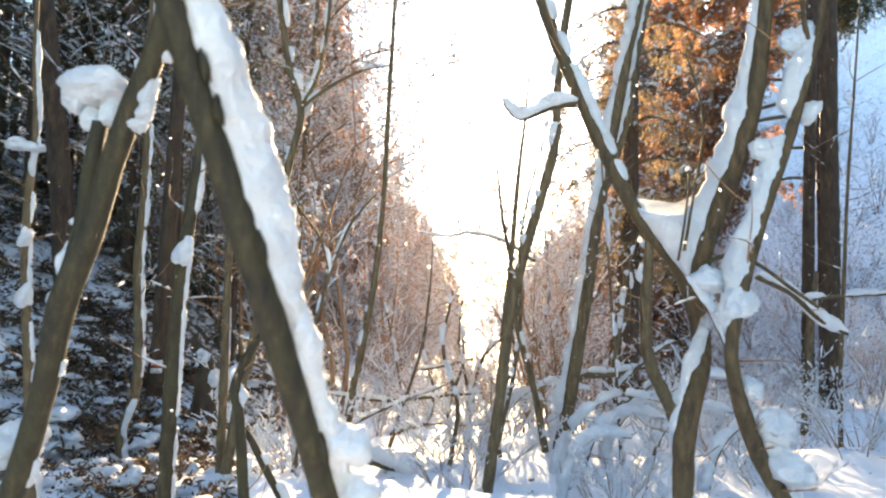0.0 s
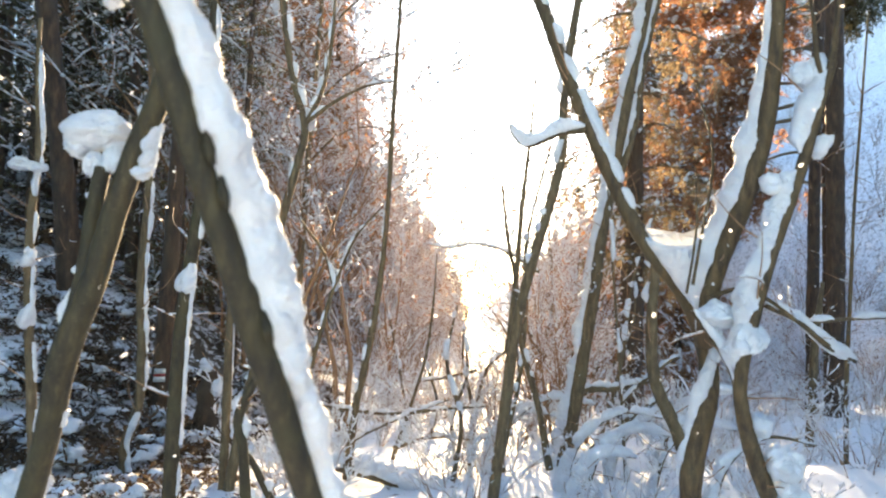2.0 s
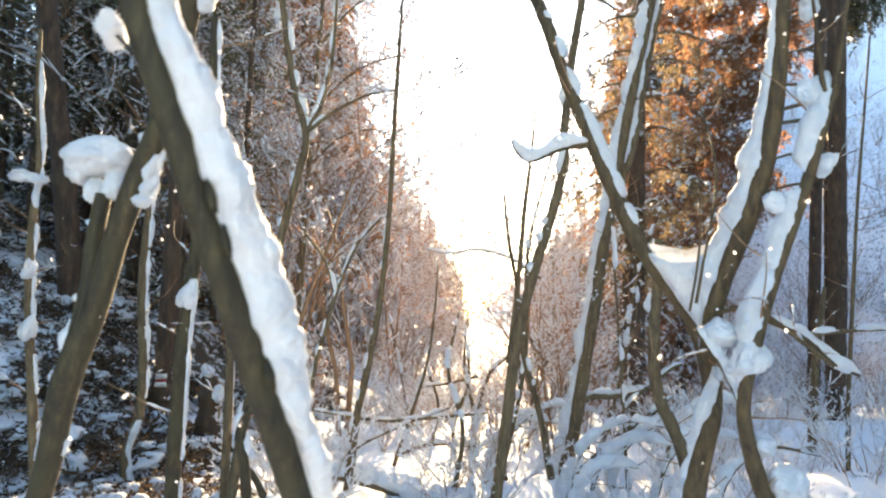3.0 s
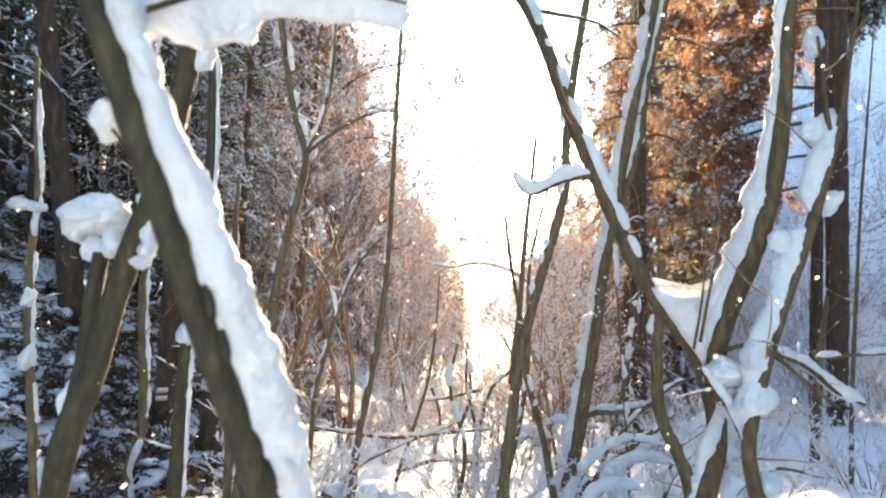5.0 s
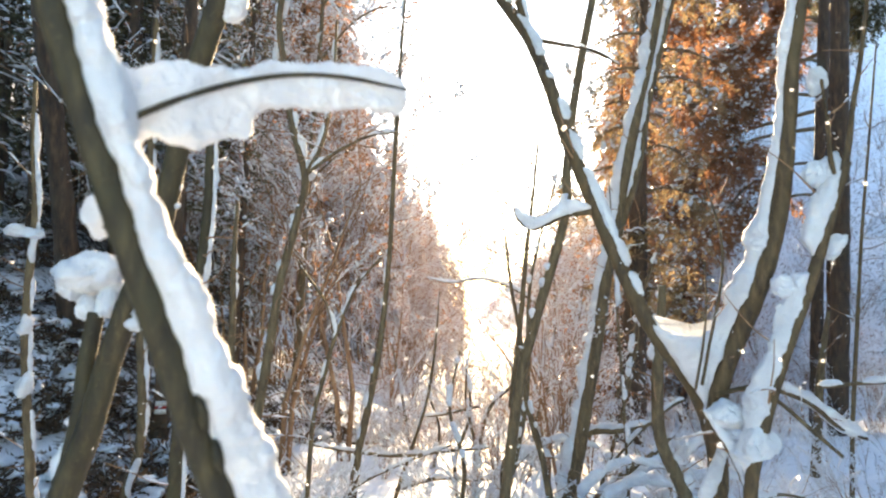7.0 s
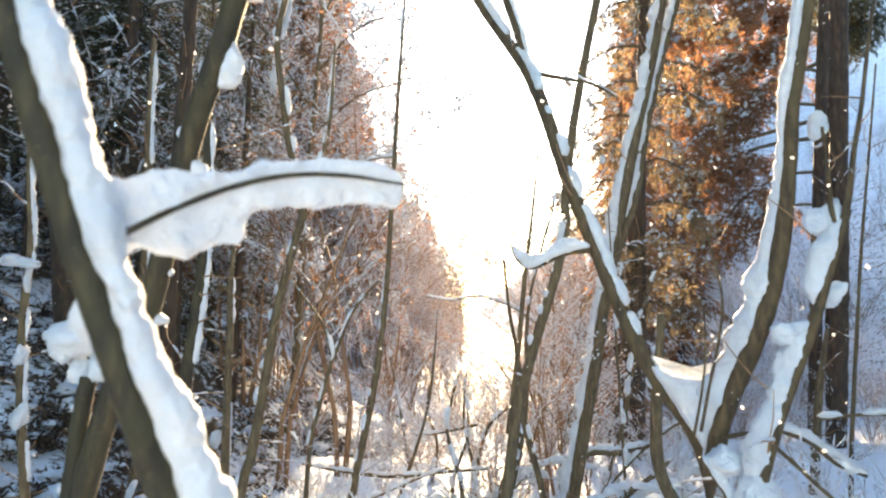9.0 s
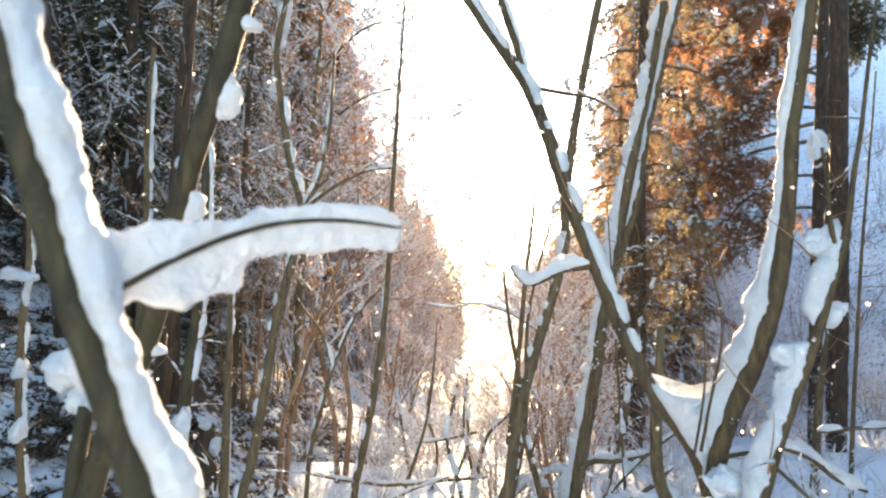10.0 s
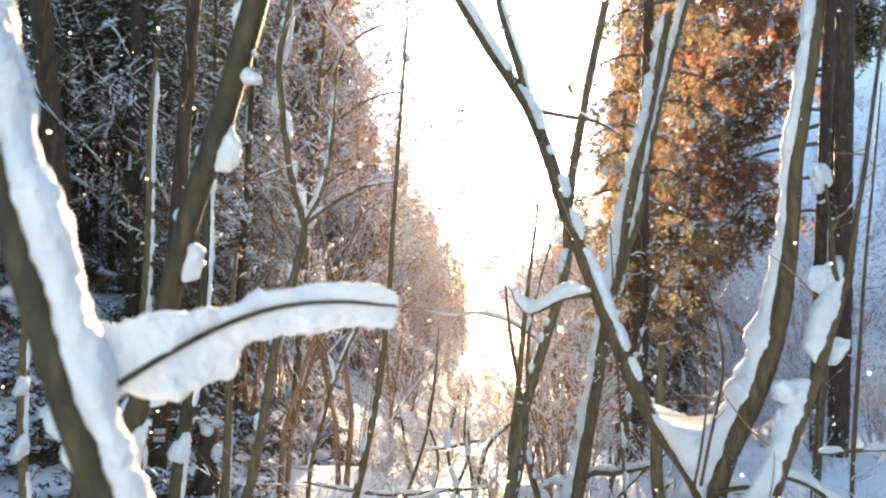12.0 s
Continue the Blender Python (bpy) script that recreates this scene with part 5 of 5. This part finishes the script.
# ---- bare brush ----
def brush(name, label, height, stems, seed, spread=0.9, leaves=0, category="shrub", r=0.014, depth=3):
    """A clump of bare, much-branched stems dusted with snow, a few dry leaves left on."""
    rnd = random.Random(seed)
    ob = thing(name, (0, 0, 0), label, category, "brush on the banks")
    wood, white, leaf = Soup(), Soup(), Soup()

    def grow(p, d, ln, rad, level):
        pts = [(*p, rad)]
        q = Vector(p)
        n = 4
        for k in range(n):
            d = (d + 0.22 * Vector((rnd.uniform(-1, 1), rnd.uniform(-1, 1), rnd.uniform(-0.5, 0.7)))).normalized()
            q = q + d * ln / n
            pts.append((*q, rad * (1 - 0.17 * (k + 1))))
        tube(wood, pts, ln / 5, 4 if level > 0 else 5, 0.0, seed)
        if (abs(d.z) < 0.85 and rnd.random() < 0.75) or rnd.random() < 0.35:
            snow_strip(white, pts, rad * 0.9 + 0.010, rad * 0.8 + 0.012, ln / 8, 5, 5, -0.1, seed + level, (0.3, -0.2, 0))
        for q0 in pts[1:]:
            if rnd.random() < (0.5 if r > 0.025 else 0.3):
                fleck(white, q0[:3], rnd.uniform(0.5, 1.2) * (0.016 + 0.6 * r), rnd)
        if level < depth:
            for _ in range(rnd.choice((2, 3, 3, 4)) if level < depth - 1 else 2):
                i = rnd.randint(1, n)
                nd = (d + Vector((rnd.uniform(-1, 1), rnd.uniform(-1, 1), rnd.uniform(-0.3, 0.8))) * 0.9).normalized()
                grow(pts[i][:3], nd, ln * rnd.uniform(0.4, 0.7), pts[i][3] * 0.62, level + 1)
        for _ in range(leaves if level > 0 else 0):
            t = Vector(pts[rnd.randint(1, n)][:3])
            v = Vector((rnd.uniform(-1, 1), rnd.uniform(-1, 1), rnd.uniform(-1.2, 0.3))).normalized() * rnd.uniform(0.035, 0.075)
            w = v.cross(Vector((rnd.uniform(-1, 1), rnd.uniform(-1, 1), 0.3))).normalized() * 0.015
            leaf.add([t, t + v * 0.5 + w, t + v, t + v * 0.5 - w], [(0, 1, 2, 3)])

    for _ in range(stems):
        a = rnd.uniform(0, 2 * math.pi)
        o = Vector((math.cos(a), math.sin(a), 0)) * rnd.uniform(0, spread * 0.4)
        d = Vector((math.cos(a) * spread * 0.5, math.sin(a) * spread * 0.5, 1)).normalized()
        grow(o, d, height * rnd.uniform(0.4, 0.75), r * rnd.uniform(0.7, 1.2), 0)
    part("stem", wood, TWIG, ob, "", True, "stuff")
    part("snow_load", white, SNOW, ob, "", True, "stuff")
    if leaf.n:
        part("dry_leaf", leaf, DRY_LEAF, ob, "", False, "stuff")
    return ob


BRUSH = [brush("shrub", "bare brown shrub dusted with snow", 2.6, 7, 201, 0.8, 1),
         brush("shrub", "leggy bare shrub dusted with snow", 3.6, 6, 202, 0.5, 1),
         brush("shrub", "low tangled shrub with snow on its twigs", 1.3, 9, 203, 1.3, 0, r=0.008),
         brush("shrub", "bare thicket with a few dry brown leaves", 4.5, 6, 204, 0.45, 2, r=0.02)]
# leaf counts here are raised to brighten the thicket as glare would
TALL = [brush("bare_tree", "slender bare tree with snow on fine brown twigs", 8.0, 2, 211, 0.22, 4, "tree", 0.045, 4),
        brush("bare_tree", "bare branching tree holding leaves tinted russet for glare", 7.0, 3, 212, 0.3, 5, "tree", 0.038, 4),
        brush("bare_tree", "young bare tree with whip-like snowy twigs", 6.0, 3, 213, 0.25, 4, "tree", 0.03, 4)]
for i, ob in enumerate(TALL):
    x, y = [(-3.6, 12.5), (-3.1, 14.5), (2.4, 13.0)][i]
    ob.location = (x, y, ground_height(x, y) - 0.05)
for i, ob in enumerate(BRUSH):
    x, y = [(-2.6, 12.0), (-1.8, 14.0), (0.9, 9.0), (-3.4, 13.5)][i]
    ob.location = (x, y, ground_height(x, y) - 0.05)
rnd = random.Random(8)
for k in range(50):
    y = rnd.uniform(22, 40)
    up = rnd.random()
    x = -y * (0.0 + 0.30 * up)
    place(BRUSH[(0, 1, 3, 3, 0)[k % 5]], x, y, rnd.uniform(0, 360), rnd.uniform(0.7, 1.2))
for k in range(60):
    y = rnd.uniform(22, 42)
    up = rnd.random()
    x = -y * (0.01 + 0.31 * up)
    place(TALL[k % 3], x, y, rnd.uniform(0, 360), (0.40 + 0.95 * min(1.0, up * 1.6)) * y / 20)
for k in range(20):
    y = rnd.uniform(14, 34)
    up = rnd.random()
    x = y * (0.09 + 0.15 * up)
    place(TALL[k % 3], x, y, rnd.uniform(0, 360), (0.35 + 0.85 * up) * y / 20)
for k in range(36):
    y, up = rnd.uniform(32, 60), rnd.random()
    place(TALL[k % 3], y * (0.015 - 0.10 * up), y, rnd.uniform(0, 360), (0.75 + 0.65 * up) * y / 42)
for k in range(18):
    y, up = rnd.uniform(28, 50), rnd.random()
    place(TALL[k % 3], y * (0.11 + 0.13 * up), y, rnd.uniform(0, 360), (0.6 + 0.8 * up) * y / 42)
for k in range(12):
    y = rnd.uniform(8.5, 15)
    x = -y * rnd.uniform(-0.02, 0.4)
    place(BRUSH[(0, 2, 1)[k % 3]], x, y, rnd.uniform(0, 360), rnd.uniform(0.3, 0.55))
for k in range(42):
    y = rnd.uniform(9.5, 26)
    x = 0.035 * y + rnd.uniform(0.04 * y + 0.5, 0.1 * y + 8)
    place(BRUSH[(0, 1, 2, 3)[k % 4]], x, y, rnd.uniform(0, 360), rnd.uniform(0.4, 0.75))
for k in range(95):
    y = rnd.uniform(18, 70)
    x = y * rnd.uniform(0.40, 0.75)
    place(BRUSH[(0, 2, 3, 1)[k % 4]], x, y, rnd.uniform(0, 360), rnd.uniform(0.5, 1.2))
for k in range(46):
    y = rnd.uniform(5.0, 13)
    x = rnd.uniform(-0.28 * y, 0.6 * y)
    place(BRUSH[2], x, y, rnd.uniform(0, 360), rnd.uniform(0.35, 0.8))
for k in range(26):
    y = rnd.uniform(12, 20)
    place(TALL[k % 3], -y * rnd.uniform(0.20, 0.44), y, rnd.uniform(0, 360), rnd.uniform(0.7, 1.15))
for k in range(16):
    y = rnd.uniform(24, 42)
    place(TALL[k % 3], y * rnd.uniform(0.15, 0.26), y, rnd.uniform(0, 360), rnd.uniform(1.2, 1.7))
# spruces added behind the hanging one to throw shadow on the right slope
for k in range(11):
    y = rnd.uniform(31, 46)
    place((GLARE_SPRUCE + DARK)[k % 4], y * rnd.uniform(0.29, 0.38), y, rnd.uniform(0, 360), rnd.uniform(0.8, 1.2))
for k in range(34):
    y = rnd.uniform(44, 90)
    place((GLARE_SPRUCE + DARK)[k % 5], y * rnd.uniform(0.25, 0.37), y, rnd.uniform(0, 360), rnd.uniform(1.2, 1.7))
# nearer spruces, also added to keep direct sun off the right-hand floor
for k in range(9):
    y = 20 + 1.1 * k
    place(GLARE_SPRUCE[k % 2], y * rnd.uniform(0.23, 0.35), y, rnd.uniform(0, 360), rnd.uniform(0.65, 0.95))


# thin stems and snow-bent shoots in the middle of the gully
for k in range(17):
    y = rnd.uniform(7.5, 16)
    x = y * rnd.uniform(0.05, 0.27)
    place((TALL + [BRUSH[1]])[k % 4], x, y, rnd.uniform(0, 360), rnd.uniform(0.22, 0.55))
for k in range(18):
    y = rnd.uniform(16, 34)
    x = y * rnd.uniform(0.0, 0.075)
    place(BRUSH[k % 2], x, y, rnd.uniform(0, 360), rnd.uniform(0.5, 0.9))
for k in range(12):
    y = rnd.uniform(10, 21)
    x = y * rnd.uniform(-0.05, 0.10)
    place(BRUSH[(0, 2, 2)[k % 3]], x, y, rnd.uniform(0, 360), rnd.uniform(0.35, 0.7))
for x, y, s, turn in ((-1.55, 10.2, 0.95, 30), (-1.0, 12.5, 0.85, 140), (-2.2, 9.4, 0.9, 250)):
    place(TALL[0 if x < -1.2 else 2], x, y, turn, s)
for k in range(9):
    x, y = rnd.uniform(0.3, 2.6), rnd.uniform(5.6, 8.0)
    z, a, s = ground_height(x, y), rnd.uniform(-0.6, 0.9), rnd.uniform(0.6, 1.1)
    dx, dy = math.cos(a) * s, 0.5 * math.sin(a) * s
    stem("bent_sapling", [(x, y, z - 0.1, 0.02), (x + 0.2 * dx, y + 0.2 * dy, z + 0.45 * s, 0.018), (x + 0.6 * dx, y + 0.6 * dy, z + 0.75 * s, 0.014), (x + 1.1 * dx, y + 1.1 * dy, z + 0.70 * s, 0.008)],
         "thin shoot bowed under a load of snow", BARK_GREY, (0.055, 0.06), -0.6, shoots=6, shoot_len=0.35, shoot_r=0.006, seed=60 + k, group="snow-bent shoots")


# ---- dark undergrowth and stones on the shaded bank ----
def undergrowth(seed):
    """A low mound of dead fern, bramble and leaf, dark under a broken crust of snow."""
    rnd = random.Random(seed)
    ob = thing("undergrowth", (0, 0, 0), "low mound of dark dead leaves under broken snow", "undergrowth", "undergrowth on the bank")
    leaf, white = Soup(), Soup()
    for _ in range(800):
        a, q = rnd.uniform(0, 6.28), math.sqrt(rnd.random())
        p = Vector((math.cos(a) * q * 0.6, math.sin(a) * q * 0.5, rnd.uniform(0, 0.32) * (1.05 - q)))
        v = Vector((rnd.uniform(-1, 1), rnd.uniform(-1, 1), rnd.uniform(-0.3, 0.8))).normalized() * rnd.uniform(0.04, 0.11)
        w = v.cross(Vector((rnd.uniform(-1, 1), rnd.uniform(-1, 1), 0.6))).normalized() * rnd.uniform(0.008, 0.020)
        leaf.add([p, p + v * 0.5 + w, p + v, p + v * 0.5 - w], [(0, 1, 2, 3)])
    for k in range(6):
        a, q = rnd.uniform(0, 6.28), math.sqrt(rnd.random())
        clump(white, (math.cos(a) * q * 0.5, math.sin(a) * q * 0.4, 0.30 * (1.05 - q)), (rnd.uniform(0.05, 0.16), rnd.uniform(0.05, 0.14), rnd.uniform(0.03, 0.06)), seed + k, a, 0, 7, 0.5)
    part("leaf", leaf, LITTER, ob, "", False, "stuff")
    part("snow_patch", white, SNOW, ob, "", True, "stuff")
    return ob


MOUNDS = [undergrowth(301), undergrowth(302)]
for i, ob in enumerate(MOUNDS):
    x, y = ((-4.4, 9.6), (-3.4, 8.8))[i]
    ob.location = (x, y, ground_height(x, y) - 0.03)
for k in range(36):
    y = rnd.uniform(5.6, 9.5)
    x = -y * (0.22 + 0.46 * rnd.random() ** 0.8)
    place(MOUNDS[k % 2], x, y, rnd.uniform(0, 360), rnd.uniform(0.5, 1.1))
# real brush, but thickened with extra mounds to imitate shade on the near snow
for k in range(34):
    y = rnd.uniform(3.8, 7.2)
    place(MOUNDS[k % 2], -y * rnd.uniform(0.26, 0.62), y, rnd.uniform(0, 360), rnd.uniform(0.45, 0.85))
for k in range(60):
    y = rnd.uniform(7.5, 15)
    x = -y * (0.18 + 0.50 * rnd.random() ** 0.8)
    place(MOUNDS[k % 2], x, y, rnd.uniform(0, 360), rnd.uniform(0.7, 1.7))
for k in range(26):
    y = rnd.uniform(10, 20)
    x = -y * rnd.uniform(0.0, 0.2)
    place(MOUNDS[k % 2], x, y, rnd.uniform(0, 360), rnd.uniform(0.4, 0.9))


# ---- snow in the air ----
def falling_snow():
    """Small flakes adrift through the whole gully, thin enough for the low sun to shine through them."""
    g = np.random.default_rng(3)
    n = 6000
    y = g.uniform(1.6, 26, n)
    c = np.stack([g.uniform(-0.75, 0.75, n) * (y + 1.5), y, g.uniform(-2.0, 9.5, n)], axis=1)
    size = g.uniform(0.003, 0.006, n)
    size[:900] = g.uniform(0.006, 0.012, 900)
    a = g.normal(size=(n, 3))
    a /= np.linalg.norm(a, axis=1)[:, None]
    b = np.cross(a, g.normal(size=(n, 3)))
    b /= np.linalg.norm(b, axis=1)[:, None]
    near = slice(900, 1700)
    c[near, 1] = g.uniform(1.5, 5.0, 800)
    c[near, 0] = g.uniform(-0.75, 0.75, 800) * (c[near, 1] + 0.4)
    c[near, 2] = g.uniform(0.0, 4.5, 800)
    size[near] = g.uniform(0.003, 0.007, 800)
    rim = [math.pi * k / 3 for k in range(6)]
    v = np.stack([c + size[:, None] * (math.cos(q) * a + math.sin(q) * b * g.uniform(0.6, 1.0, (n, 1))) for q in rim], axis=1).reshape(-1, 3)
    me = bpy.data.meshes.new("falling_snow")
    me.vertices.add(6 * n)
    me.vertices.foreach_set("co", v.ravel())
    me.loops.add(6 * n)
    me.loops.foreach_set("vertex_index", np.arange(6 * n, dtype=np.int32))
    me.polygons.add(n)
    me.polygons.foreach_set("loop_start", np.arange(0, 6 * n, 6, dtype=np.int32))
    me.update(calc_edges=True)
    me.materials.append(FLAKE)
    return tagged(new("falling_snow", me), "fine snowflakes drifting in the air", "snow", "", "stuff")


falling_snow()
